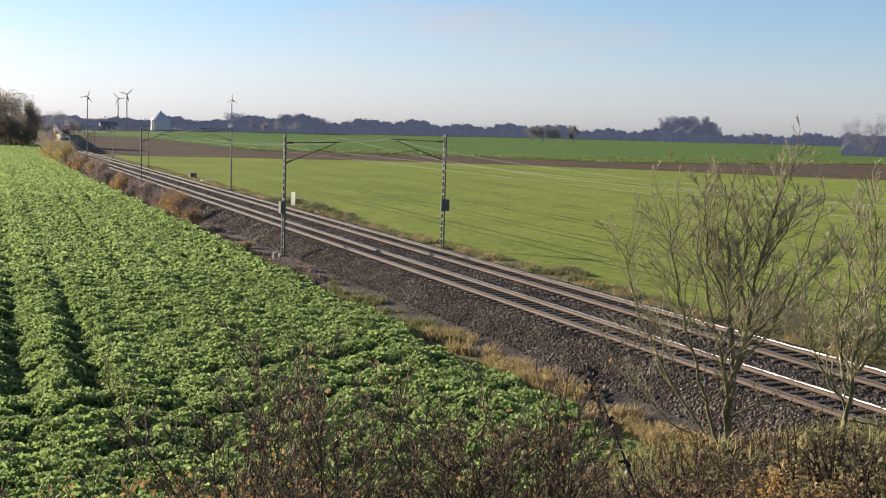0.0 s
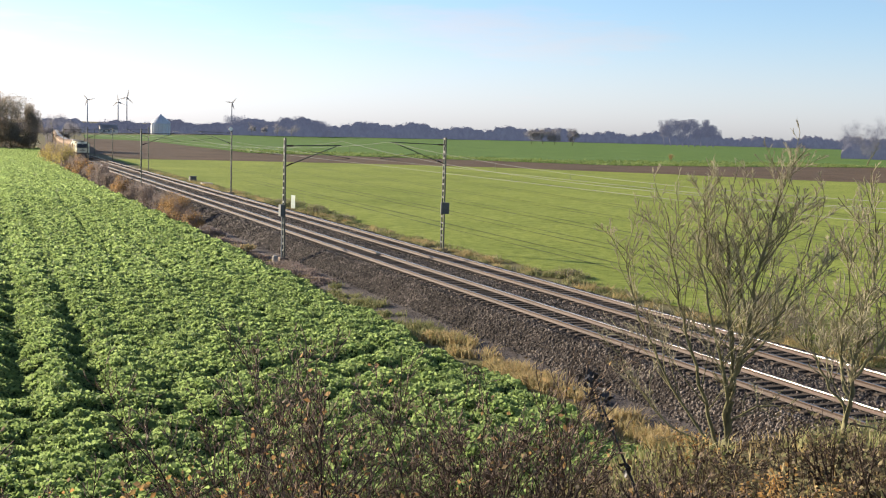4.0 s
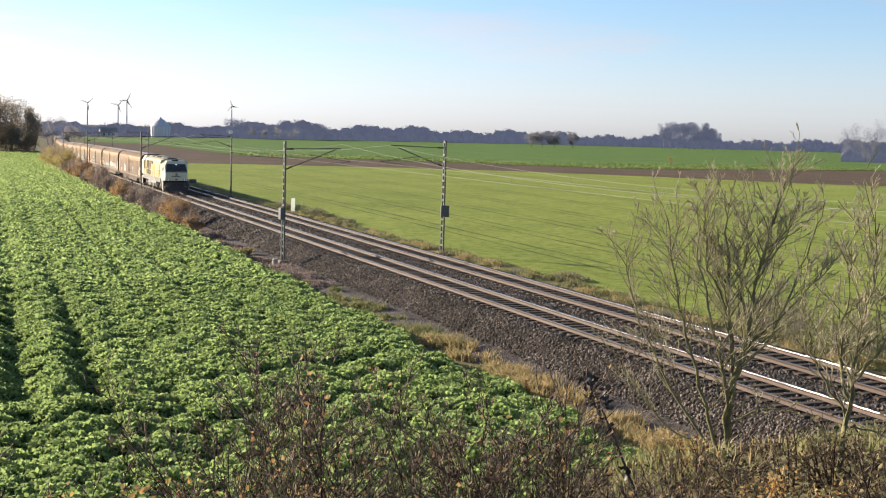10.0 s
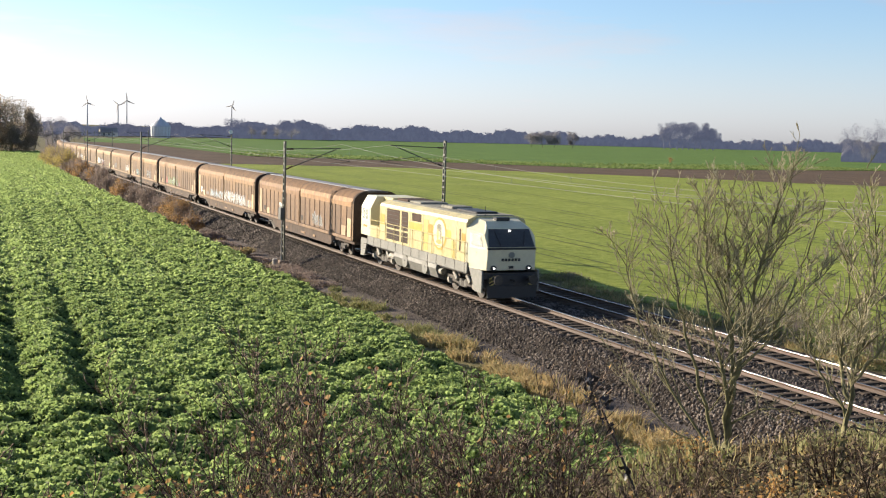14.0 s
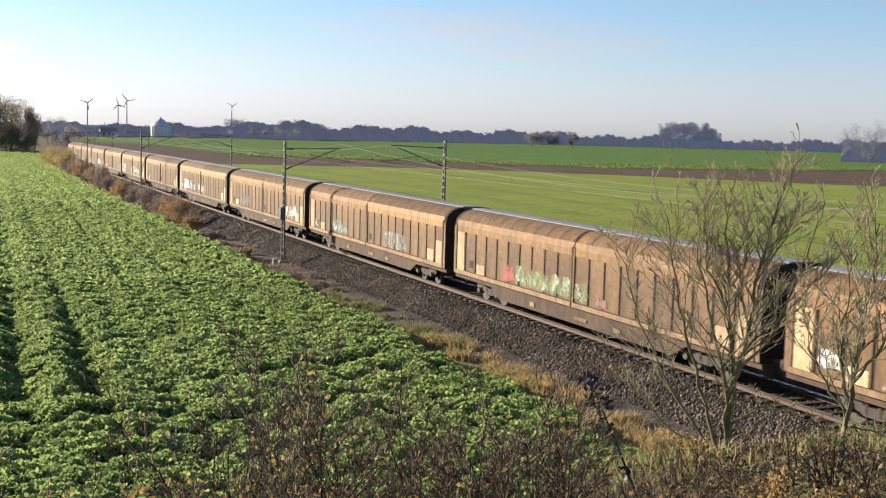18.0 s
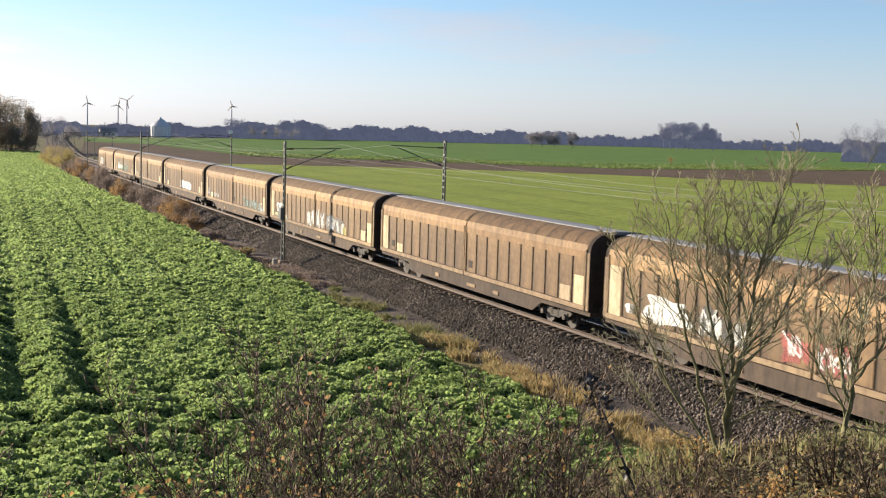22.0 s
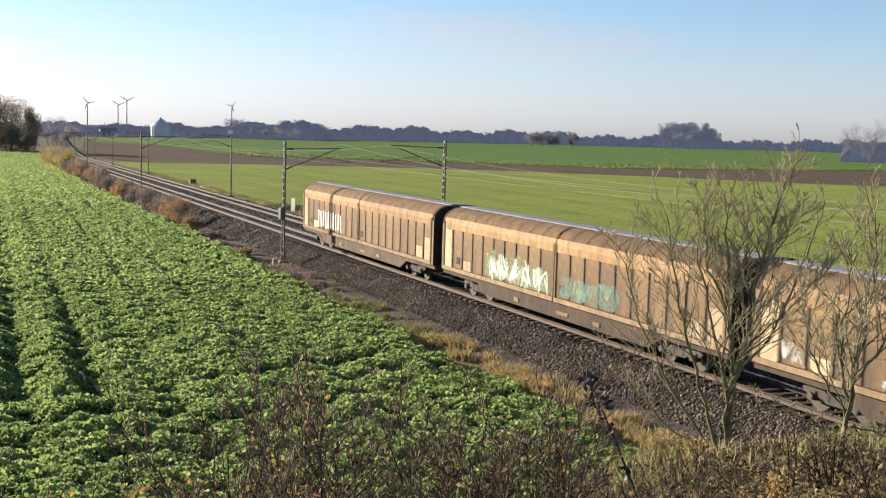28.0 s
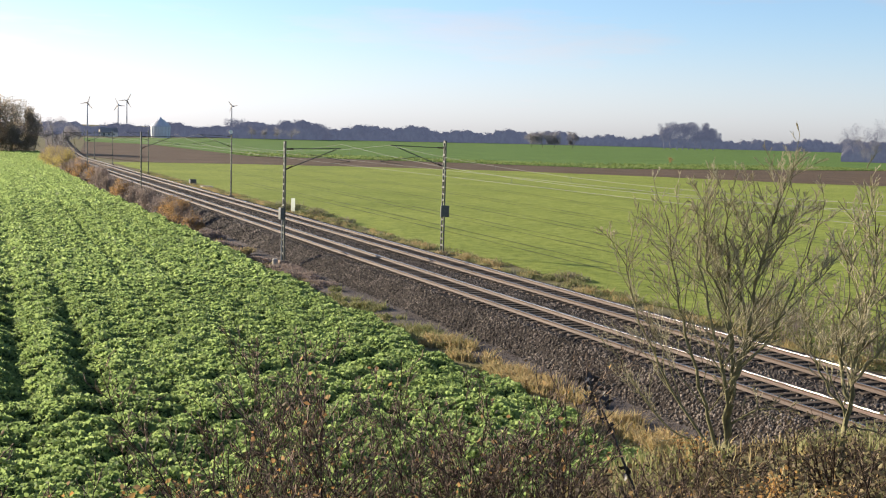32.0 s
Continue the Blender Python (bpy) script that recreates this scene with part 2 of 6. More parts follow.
def thing(name, at, label, category, group=""):
    ob = new(name)
    ob.empty_display_size = 0.2
    ob.matrix_world = at
    return tagged(ob, label, category, group)


# ---- the lie of the land ----


def bend(y):
    """How far the line swings aside at y."""
    u = max(0.0, y - 61.0)
    return 1.065e-4 * u * u if u < 380 else 1.065e-4 * 380 * (2 * u - 380)


def fall(y):
    """How far the land drops at y."""
    u = min(max(0.0, y - 61.0), 273.0)
    return -2.8e-5 * u * u


def smooth(a, b, v):
    v = min(max((v - a) / (b - a), 0.0), 1.0)
    return v * v * (3 - 2 * v)


def land(x, y):
    """The ground's height."""
    z = fall(y) + (-1.15 if x - bend(y) < -4 else -1.05 if x - bend(y) < 6 else -0.85)
    if y < 40:
        k = 0.44 - 0.19 * smooth(-18.0, -12.5, x)
        slope = max(-1.15, min(5.95, 5.95 - (y - 1.5) * k, 2.4 - (y - 16.0) * 0.65))
        z = max(z, -1.15 + (slope + 1.15) * smooth(-4.5, -9.0, x))
    return z


def sheet(name, xs, ys, material, lift=0.0, height=land, follow=False):
    xs, ys = list(xs), list(ys)
    vs = [(x + (bend(y) if follow else 0), y, height(x + (bend(y) if follow else 0), y) + lift) for y in ys for x in xs]
    k = len(xs)
    fs = [(j * k + i, j * k + i + 1, (j + 1) * k + i + 1, (j + 1) * k + i) for j in range(len(ys) - 1) for i in range(k - 1)]
    return raw(name, vs, fs, material, smooth=False)


def steps(*pieces):
    out = []
    for a, b, s in pieces:
        out += list(np.arange(a, b - 1e-6, s))
    return out + [pieces[-1][1]]


ground = sheet("ground", steps((-2400, -200, 220), (-200, -40, 20), (-40, -3, 1.0), (-3, 20, 1.5), (20, 60, 10), (60, 400, 40), (400, 3600, 400)),
               steps((-1500, -40, 200), (-40, 46, 1.5), (46, 360, 8), (360, 1000, 80), (1000, 4200, 400)), M_GROUND)
tagged(ground, "flat open farmland with dry grassy verges", "ground", kind="structure")


def patch(name, near, far, rows, material, lift, label):
    """A field between two edge lines of equally many points."""
    vs, k = [], len(near)
    for j in range(rows + 1):
        for (ax, ay), (bx, by) in zip(near, far):
            f = j / rows
            x, y = ax + (bx - ax) * f, ay + (by - ay) * f
            vs.append((x, y, land(x, y) + lift))
    fs = [(j * k + i, j * k + i + 1, (j + 1) * k + i + 1, (j + 1) * k + i) for j in range(rows) for i in range(k - 1)]
    return tagged(raw(name, vs, fs, material), label, "field", kind="structure")


def along(points, n):
    """n points spread along a line."""
    p = np.array(points, float)
    d = np.concatenate([[0], np.cumsum(np.hypot(*np.diff(p, axis=0).T))])
    u = np.linspace(0, d[-1], n)
    return list(zip(np.interp(u, d, p[:, 0]), np.interp(u, d, p[:, 1])))


GRAIN_NEAR = [(9.7 + bend(y) + 0.3 * math.sin(y * 0.21) + 0.2 * math.sin(y * 0.57), y) for y in np.linspace(312, -60, 94)]
GRAIN_FAR = along([(27, 313), (47, 314), (90, 300), (115, 281), (141, 240), (152, 212), (166, 200), (260, 130), (330, -60)], 94)
grain = patch("grain_field", GRAIN_NEAR, GRAIN_FAR, 40, M_GRAIN, 0.05, "bright green field of young sown grain")
PLOUGH_FAR = along([(46, 640), (72, 600), (76, 410), (133, 380), (184, 340), (240, 352), (335, 378), (420, 300), (560, 60)], 94)
patch("ploughed_field", along([(16, 380), (27.2, 313.2), (47, 314.2), (90, 300.2), (115, 281.2), (141.2, 240.2), (152.2, 212.2), (166.2, 200.2), (260.2, 130.2), (330.2, -60)], 94),
      PLOUGH_FAR, 30, M_PLOUGH, 0.09, "bare brown ploughed field")
patch("green_field", along([(46.3, 640.3), (72.3, 600.3), (76.3, 410.3), (133, 380.4), (184, 340.4), (240, 352.4), (335, 378.4), (420.3, 300.3), (560.3, 60)], 94),
      along([(60, 780), (130, 880), (220, 1000), (560, 1180), (800, 1200), (1100, 1150), (1500, 900)], 94), 30, M_BEET, 0.13, "wide dark green field of low crop")


def lane(x, lean, y0, y1):
    """One wheel lane through the young grain."""
    ys = np.linspace(y0, y1, 40)
    g = np.random.default_rng(int(x * 10))
    w = 0.06 + 0.13 * g.random(40)
    vs = [(x + lean * (y - 80) + s * k, y, land(30, y) + 0.065) for y, k in zip(ys, w) for s in (-1, 1)]
    raw("wheel_lane", vs, [(2 * i, 2 * i + 1, 2 * i + 3, 2 * i + 2) for i in range(39)], M_LANE, grain)


for x, lean in ((15.5, 0.035), (21.5, 0.05), (28.5, 0.07), (36.0, 0.09), (44.5, 0.12), (54.0, 0.15), (65.0, 0.19), (78.0, 0.23)):
    for gap in (0, 1.75):
        lane(x + gap, lean, 35 if x < 50 else 70, 262 if x > 20 else 180)

# ---- the railway ----
FAR = 3.913                              # between the two tracks' middles


def ribbon(name, outline, ys, material, parent=None, closed=False):
    """An outline of (x, z) led along the line."""
    n = len(outline)
    vs = [(x + bend(y), y, z + fall(y)) for y in ys for x, z in outline]
    m = n if closed else n - 1
    fs = [(j * n + i, j * n + (i + 1) % n, (j + 1) * n + (i + 1) % n, (j + 1) * n + i) for j in range(len(ys) - 1) for i in range(m)]
    return raw(name, vs, fs, material, parent)


LINE = steps((-80, 56, 8), (56, 420, 4), (420, 900, 20))
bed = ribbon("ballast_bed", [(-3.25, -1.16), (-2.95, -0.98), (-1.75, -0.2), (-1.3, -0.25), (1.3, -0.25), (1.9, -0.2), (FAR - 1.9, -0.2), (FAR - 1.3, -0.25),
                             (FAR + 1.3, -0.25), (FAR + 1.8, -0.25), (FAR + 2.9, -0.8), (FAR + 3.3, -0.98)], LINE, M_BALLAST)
tagged(bed, "bed of dark grey crushed stone under two tracks", "track bed", kind="structure")
path = ribbon("cinder_path", [(-4.9, -1.13), (-4.5, -1.07), (-4.0, -1.05), (-3.2, -1.03), (-2.7, -0.96)], LINE, M_PATH)
tagged(path, "narrow grey cinder path beside the ballast", "path", kind="structure")


def scatter_stones(count, x0, x1, y0, y1, seed, size=0.035):
    """Loose stones on the ballast, each an uneven lump."""
    r = np.random.default_rng(seed)
    y = y0 + (y1 - y0) * r.random(count) ** 1.6
    x = r.uniform(x0, x1, count)
    px = [-4.35, -4.0, -3.2, -2.95, -1.75, -1.3, 1.3, 1.9, FAR - 1.9, FAR - 1.3, FAR + 1.3, FAR + 1.8, FAR + 2.9, FAR + 3.3]
    pz = [-1.11, -1.055, -1.02, -0.98, -0.2, -0.26, -0.26, -0.2, -0.2, -0.26, -0.26, -0.25, -0.8, -0.98]
    near = np.minimum(abs(x), abs(x - FAR))
    keep = (near > 1.3) | (r.random(count) < 0.5)
    x, y, count = x[keep], y[keep], int(keep.sum())
    z = np.interp(x, px, pz) + np.array([fall(v) for v in y])
    x = x + np.array([bend(v) for v in y])
    base = np.array([(1, 0, 0), (-1, 0, 0), (0, 1, 0), (0, -1, 0), (0, 0, 1), (0, 0, -1)], float)
    s = size * r.uniform(0.6, 1.5, (count, 1, 1)) * r.uniform(0.6, 1.25, (count, 6, 1))
    a = r.uniform(0, math.tau, (count, 2))
    ca, sa, cb, sb = np.cos(a[:, 0]), np.sin(a[:, 0]), np.cos(a[:, 1]), np.sin(a[:, 1])
    rot = np.stack([np.stack([ca, -sa, 0 * ca], 1), np.stack([sa * cb, ca * cb, -sb], 1), np.stack([sa * sb, ca * sb, cb], 1)], 1)
    v = np.einsum("nij,kj->nki", rot, base) * s + np.stack([x, y, z], 1)[:, None, :]
    f = np.array([(0, 2, 4), (2, 1, 4), (1, 3, 4), (3, 0, 4), (2, 0, 5), (1, 2, 5), (3, 1, 5), (0, 3, 5)])
    faces = (f[None] + 6 * np.arange(count)[:, None, None]).reshape(-1, 3)
    return v.reshape(-1, 3), faces


v, f = scatter_stones(98000, -3.15, 7.0, 16, 84, 3, 0.054)
v2, f2 = scatter_stones(9000, -4.3, -2.9, 18, 84, 4, 0.022)
v, f = np.concatenate([v, v2]), np.concatenate([f, f2 + len(v)])
v2, f2 = scatter_stones(24000, -3.15, 7.0, 82, 150, 5, 0.09)
v, f = np.concatenate([v, v2]), np.concatenate([f, f2 + len(v)])
tagged(raw("ballast_stones", v, f, M_STONE), "loose dark crushed stones on the track bed", "stones", kind="stuff")


def rail_outline(x):
    return [(x - 0.07, -0.165), (x - 0.07, -0.15), (x - 0.012, -0.125), (x - 0.012, -0.045), (x - 0.036, -0.035), (x - 0.036, -0.006),
            (x + 0.036, -0.006), (x + 0.036, -0.035), (x + 0.012, -0.045), (x + 0.012, -0.125), (x + 0.07, -0.15), (x + 0.07, -0.165)]


TRACKS = []
for middle, label in ((0.0, "railway track with rusty rails and polished tops, used by the freight train"), (FAR, "second railway track with rusty rails beside the field")):
    track = tagged(new("railway_track"), label, "railway track", "pair of tracks", "structure")
    TRACKS.append(track)
    for side in (-0.753, 0.753):
        rail = ribbon("rail", rail_outline(middle + side), LINE, M_RAILSIDE, track)
        x, k = middle + side, -1 if side > 0 else 1
        worn = [(x - k * 0.03, -0.003), (x - k * 0.018, 0.001), (x + k * 0.016, 0.001), (x + k * 0.026, -0.001), (x + k * 0.033, -0.006), (x + k * 0.037, -0.013), (x + k * 0.038, -0.022)]
        head = ribbon("rail_head", worn if k > 0 else worn[::-1], LINE, M_RAILTOP, rail)
        head.data.shade_smooth()
        head["label"] = "shiny worn rail head"

# ---- catenary masts and wires ----


def mast(name, y, side, label, box=0, pipe=False):
    """A ladder mast of two steel channels, with bracket, strut and steady arm. side: -1 beside the near track, 1 beside the far one."""
    x = -3.75 if side < 0 else FAR + 4.05
    base = -1.12 if side < 0 else -0.9
    top = 6.68 if side < 0 else 6.95
    drop = top - 6.95
    t = thing(name, pose(x + bend(y), y, fall(y)), label, "mast", "catenary masts")
    half = 0.16
    for s in (-1, 1):
        bm = fresh()
        a, b = 0.22 if s < 0 else 0.22, 0.13
        vs = [bm.verts.new(p) for p in ((-0.05, s * a - 0.035, base + 0.3), (0.05, s * a - 0.035, base + 0.3), (0.05, s * a + 0.035, base + 0.3), (-0.05, s * a + 0.035, base + 0.3),
                                        (-0.05, s * b - 0.035, top), (0.05, s * b - 0.035, top), (0.05, s * b + 0.035, top), (-0.05, s * b + 0.035, top))]
        for q in ((0, 1, 5, 4), (1, 2, 6, 5), (2, 3, 7, 6), (3, 0, 4, 7), (4, 5, 6, 7), (3, 2, 1, 0)):
            bm.faces.new([vs[i] for i in q])
        part("channel", bm, M_MAST, t)
    n = 17
    for i in range(n):
        z = base + 0.75 + (top - base - 0.85) * i / (n - 1)
        w = 0.22 + (0.13 - 0.22) * (z - base) / (top - base)
        bm = fresh()
        block(bm, -0.055, -0.035, -w, w, z - 0.06, z + 0.06)
        block(bm, 0.035, 0.055, -w, w, z - 0.06, z + 0.06)
        part("batten", bm, M_MAST, t)
    bm = fresh()
    block(bm, -0.3, 0.3, -0.34, 0.34, base - 0.3, base + 0.3, 0.06)
    part("footing", bm, M_FOOTING, t, "dirty brown concrete footing")
    inward = 3.75 if side < 0 else -4.05
    tip = inward * 0.98
    bm = fresh()
    rod(bm, (0, 0, 6.45 + drop), (tip, 0, 6.55 + drop), 0.028)
    part("bracket", bm, M_MAST, t)
    bm = fresh()
    rod(bm, (0, 0, 5.15 + drop), (tip * 0.92, 0, 6.5 + drop), 0.03)
    part("strut", bm, M_MAST, t)
    for a, b in (((0.12 * np.sign(inward), 0, 6.45 + drop), (0.55 * np.sign(inward), 0, 6.46 + drop)), ((0.1 * np.sign(inward), 0, 5.18 + drop), (0.5 * np.sign(inward), 0, 5.38 + drop))):
        bm = fresh()
        rod(bm, a, b, 0.05)
        part("insulator", bm, M_INSULATOR, t)
    bm = fresh()
    rod(bm, (inward * 0.45, 0, 5.85), (inward * 1.15, 0, 5.45), 0.018)
    rod(bm, (inward * 1.15, 0, 5.45), (inward * 0.75, 0, 5.3), 0.014)
    part("steady_arm", bm, M_MAST, t)
    if box:
        bm = fresh()
        if side < 0:
            block(bm, -0.28, -0.06, -0.27, 0.27, box - 0.4, box + 0.35, 0.02)
        else:
            block(bm, -0.3, 0.3, -0.38, -0.22, box - 0.42, box + 0.36, 0.02)
        part("switch_box", bm, M_DARKBOX, t, "dark grey metal box")
    if pipe:
        bm = fresh()
        rod(bm, (-0.17, -0.2, base + 0.3), (-0.17, -0.2, box - 0.3), 0.045)
        part("cable_pipe", bm, M_CONCRETE, t, "pale cable pipe")
        bm = fresh()
        block(bm, -0.75, -0.45, -0.5, -0.2, base - 0.1, base + 0.45, 0.05)
        part("marker_stone", bm, M_CONCRETE, t, "pale concrete marker stone")
    return t


NEAR_MASTS = (7.0, 72.2, 133.0, 197.0, 261.0, 325.0, 389.0)
FAR_MASTS = (8.0, 74.2, 141.0, 213.5, 281.0, 345.0, 409.0)
for y in NEAR_MASTS:
    mast("catenary_mast", y, -1, "steel ladder mast" + (" with a dark box, beside the ballast" if y == 72.2 else " of the overhead line"), box=2.15 if y == 72.2 else 0, pipe=y == 72.2)
for y in FAR_MASTS:
    mast("catenary_mast", y, 1, "steel ladder mast" + (" with a grey box, at the field's edge" if y == 74.2 else " of the overhead line"), box=2.2 if y == 74.2 else 0)


def overhead(middle, ys, label):
    """The carrying wire, which sags, the contact wire below it and the droppers between."""
    t = tagged(new("overhead_line"), label, "overhead line")
    for kind in ("carrying_wire", "contact_wire"):
        c = bpy.data.curves.new(kind, "CURVE")
        c.dimensions, c.bevel_depth, c.bevel_resolution = "3D", 0.008, 1
        c.materials.append(M_WIRE)
        pts = []
        for a, b in zip(ys, ys[1:]):
            for i in range(16):
                f = i / 16
                y = a + (b - a) * f
                z = 6.55 - 4 * 1.05 * f * (1 - f) if kind == "carrying_wire" else 5.3
                pts.append((middle + bend(y) + (0.2 * math.cos(math.pi * y / 64) if kind == "contact_wire" else 0), y, z + fall(y)))
        s = c.splines.new("POLY")
        s.points.add(len(pts) - 1)
        for p, q in zip(s.points, pts):
            p.co = (*q, 1)
        ob = new(kind, c)
        ob.parent = t
    for a, b in zip(ys, ys[1:]):
        for i in range(1, 8):
            f = i / 8
            y = a + (b - a) * f
            bm = fresh()
            x = middle + bend(y)
            rod(bm, (x, y, 5.3 + fall(y)), (x, y, 6.55 - 4 * 1.05 * f * (1 - f) + fall(y)), 0.006, 4)
            part("dropper", bm, M_WIRE, t)


t = thing("signal_lamp", pose(FAR + 4.05 + bend(141.0) - 0.2, 140.8, 6.95 + fall(141.0)), "white round lamp on top of an overhead-line mast", "lamp")
bm = fresh()
rod(bm, (0, 0, -0.05), (0, -0.3, 0.02), 0.2, 14, 0.24)
part("housing", bm, M_WHITE, t)
bm = fresh()
rod(bm, (0, -0.3, 0.02), (0, -0.33, 0.022), 0.2, 14)
part("lens", bm, M_WHITE, t)
bm = fresh()
rod(bm, (0.2, 0.2, -0.4), (0, 0, -0.02), 0.05, 8)
part("bracket", bm, M_MAST, t)

overhead(0.0, (-57.0,) + NEAR_MASTS, "overhead wires above the freight train's track")
overhead(FAR, (-59.0,) + FAR_MASTS, "overhead wires above the second track")

# ---- the freight train ----


def weathered(name, dark, light, grime, rough=0.6):
    """Paint faded by weather, with streaks of dirt that run down and a tone from piece to piece."""
    m, n, l, b = shader(name, rough)
    s = cloud(n, l, 1.1, 4, 0.6)
    d = cloud(n, l, 3.0, 5, 0.7, (1.0, 1.0, 0.14))
    c = ramp(n, l, s, ((0.3, dark), (0.7, light)))
    c = mix(n, l, "MIX", ramp(n, l, d, ((0.44, (0, 0, 0)), (0.68, (0.8, 0.8, 0.8)))), c, grime)
    o = n.new("ShaderNodeObjectInfo").outputs["Random"]
    c = mix(n, l, "MULTIPLY", 1.0, c, ramp(n, l, o, ((0.0, (0.68, 0.66, 0.66)), (0.6, (0.95, 0.95, 0.95)), (1.0, (1.1, 1.1, 1.08)))))
    c = mix(n, l, "MULTIPLY", 1.0, c, n.new("ShaderNodeObjectInfo").outputs["Color"])
    c = mix(n, l, "MULTIPLY", 1.0, c, ramp(n, l, cloud(n, l, 8.0, 6, 0.75, (1.0, 1.0, 0.45)), ((0.34, (0.66, 0.64, 0.62)), (0.6, (1.06, 1.05, 1.04)))))
    l.new(c, b.inputs["Base Color"])
    bump(n, l, b, cloud(n, l, 30.0, 4), 0.12, 0.01)
    return m


M_PANEL = weathered("faded_brown_panel", (0.175, 0.109, 0.052), (0.3, 0.195, 0.096), (0.08, 0.052, 0.032), 0.75)
M_BAND = weathered("faded_tan_band", (0.37, 0.235, 0.108), (0.5, 0.328, 0.154), (0.22, 0.135, 0.066), 0.75)
M_ROOF = weathered("dirty_brown_roof", (0.2, 0.126, 0.062), (0.29, 0.188, 0.096), (0.1, 0.068, 0.044), 0.9)
M_POST = plain("dark_rib", (0.035, 0.024, 0.018), 0.85)
M_PALE = weathered("pale_end_post", (0.3, 0.215, 0.125), (0.42, 0.31, 0.185), (0.17, 0.112, 0.07), 0.75)
M_PATCH = weathered("cream_repaint", (0.62, 0.52, 0.34), (0.78, 0.67, 0.47), (0.46, 0.36, 0.22), 0.75)
M_RIDGE = surface("ridge_metal", (0.17, 0.17, 0.18), (0.28, 0.28, 0.29), 6.0, 0.6, rough=0.65, metal=0.0, relief=0.1)
M_SOLE = weathered("dusty_underframe", (0.085, 0.06, 0.043), (0.15, 0.108, 0.078), (0.045, 0.034, 0.028), 0.85)
# wagon ends, with the shade they stand in put into the base colour
M_ENDSHADE = surface("shade_dark_end_wall", (0.035, 0.026, 0.022), (0.07, 0.052, 0.042), 6.0, 0.8, relief=0.2)
M_BOGIE = surface("brake_dust_bogie", (0.03, 0.025, 0.021), (0.085, 0.067, 0.054), 10.0, 1.0, rough=0.75, relief=0.4)
M_WHEEL = surface("steel_wheel", (0.04, 0.032, 0.027), (0.105, 0.085, 0.07), 8.0, 1.0, rough=0.6, metal=0.2, relief=0.1)


def sprayed(name, c, worn):
    """Spray paint, worn thin in blotches and streaks so that the wall shows through."""
    m, n, l, b = shader(name, 0.6)
    g = cloud(n, l, 2.4, 5, 0.7, (1, 1, 0.6))
    l.new(ramp(n, l, cloud(n, l, 5.0, 4, 0.7), ((0.35, tuple(v * 0.7 for v in c)), (0.6, c))), b.inputs["Base Color"])
    hole = n.new("ShaderNodeBsdfTransparent")
    k = n.new("ShaderNodeMixShader")
    v = 0.3 + 0.4 * worn
    l.new(ramp(n, l, g, ((v - 0.13, (0.85 * min(1, worn * 2), ) * 3), (v + 0.13, (0.3 * worn, ) * 3))), k.inputs[0])
    l.new(b.outputs[0], k.inputs[1]), l.new(hole.outputs[0], k.inputs[2]), l.new(k.outputs[0], n["Material Output"].inputs[0])
    return m


M_SPRAY_WHITE = sprayed("white_spray", (0.72, 0.72, 0.7), 0.25)
M_SPRAY_FADED = sprayed("faded_white_spray", (0.6, 0.6, 0.58), 0.62)
M_SPRAY_RED = sprayed("red_spray", (0.42, 0.1, 0.09), 0.45)
M_SPRAY_BLACK = sprayed("black_spray", (0.06, 0.06, 0.06), 0.4)
M_SPRAY_GREY = sprayed("grey_spray", (0.2, 0.2, 0.19), 0.4)
M_SPRAY_TEAL = sprayed("teal_spray", (0.18, 0.34, 0.33), 0.6)
M_SPRAY_GREEN = sprayed("green_spray", (0.3, 0.45, 0.2), 0.6)
M_SPRAY_BLUE = sprayed("pale_blue_spray", (0.36, 0.5, 0.6), 0.5)
M_SPRAY_YELLOW = sprayed("yellow_spray", (0.62, 0.54, 0.16), 0.35)

WAGON = 23.7
BODY = 11.3                               # half the body's length
HALF = 1.46


def roof_outline(n=7, grow=0.0):
    """Roof points from the near eave to the ridge."""
    pts = []
    for i in range(n + 1):
        a = math.radians(20 + 66 * i / n)
        pts.append((-(0.5 + (HALF - 0.5 + grow) * math.cos(a)), 3.44 + (0.72 + grow) * math.sin(a)))
    return pts


def shared(name, mesh, parent, at=None):
    ob = new(name, mesh)
    ob.parent = parent
    if at is not None:
        ob.location = at
    return ob


def wheelset(parent, y, r, gauge=0.75, rim=M_WHEEL):
    for s in (-1, 1):
        bm = fresh()
        rod(bm, (s * (gauge - 0.065), y, r), (s * (gauge + 0.065), y, r), r, 20)
        rod(bm, (s * (gauge + 0.06), y, r), (s * (gauge + 0.1), y, r), r * 0.55, 14)
        part("wheel", bm, rim, parent)
    bm = fresh()
    rod(bm, (-0.75, y, r), (0.75, y, r), 0.085)
    part("axle", bm, M_BOGIE, parent)


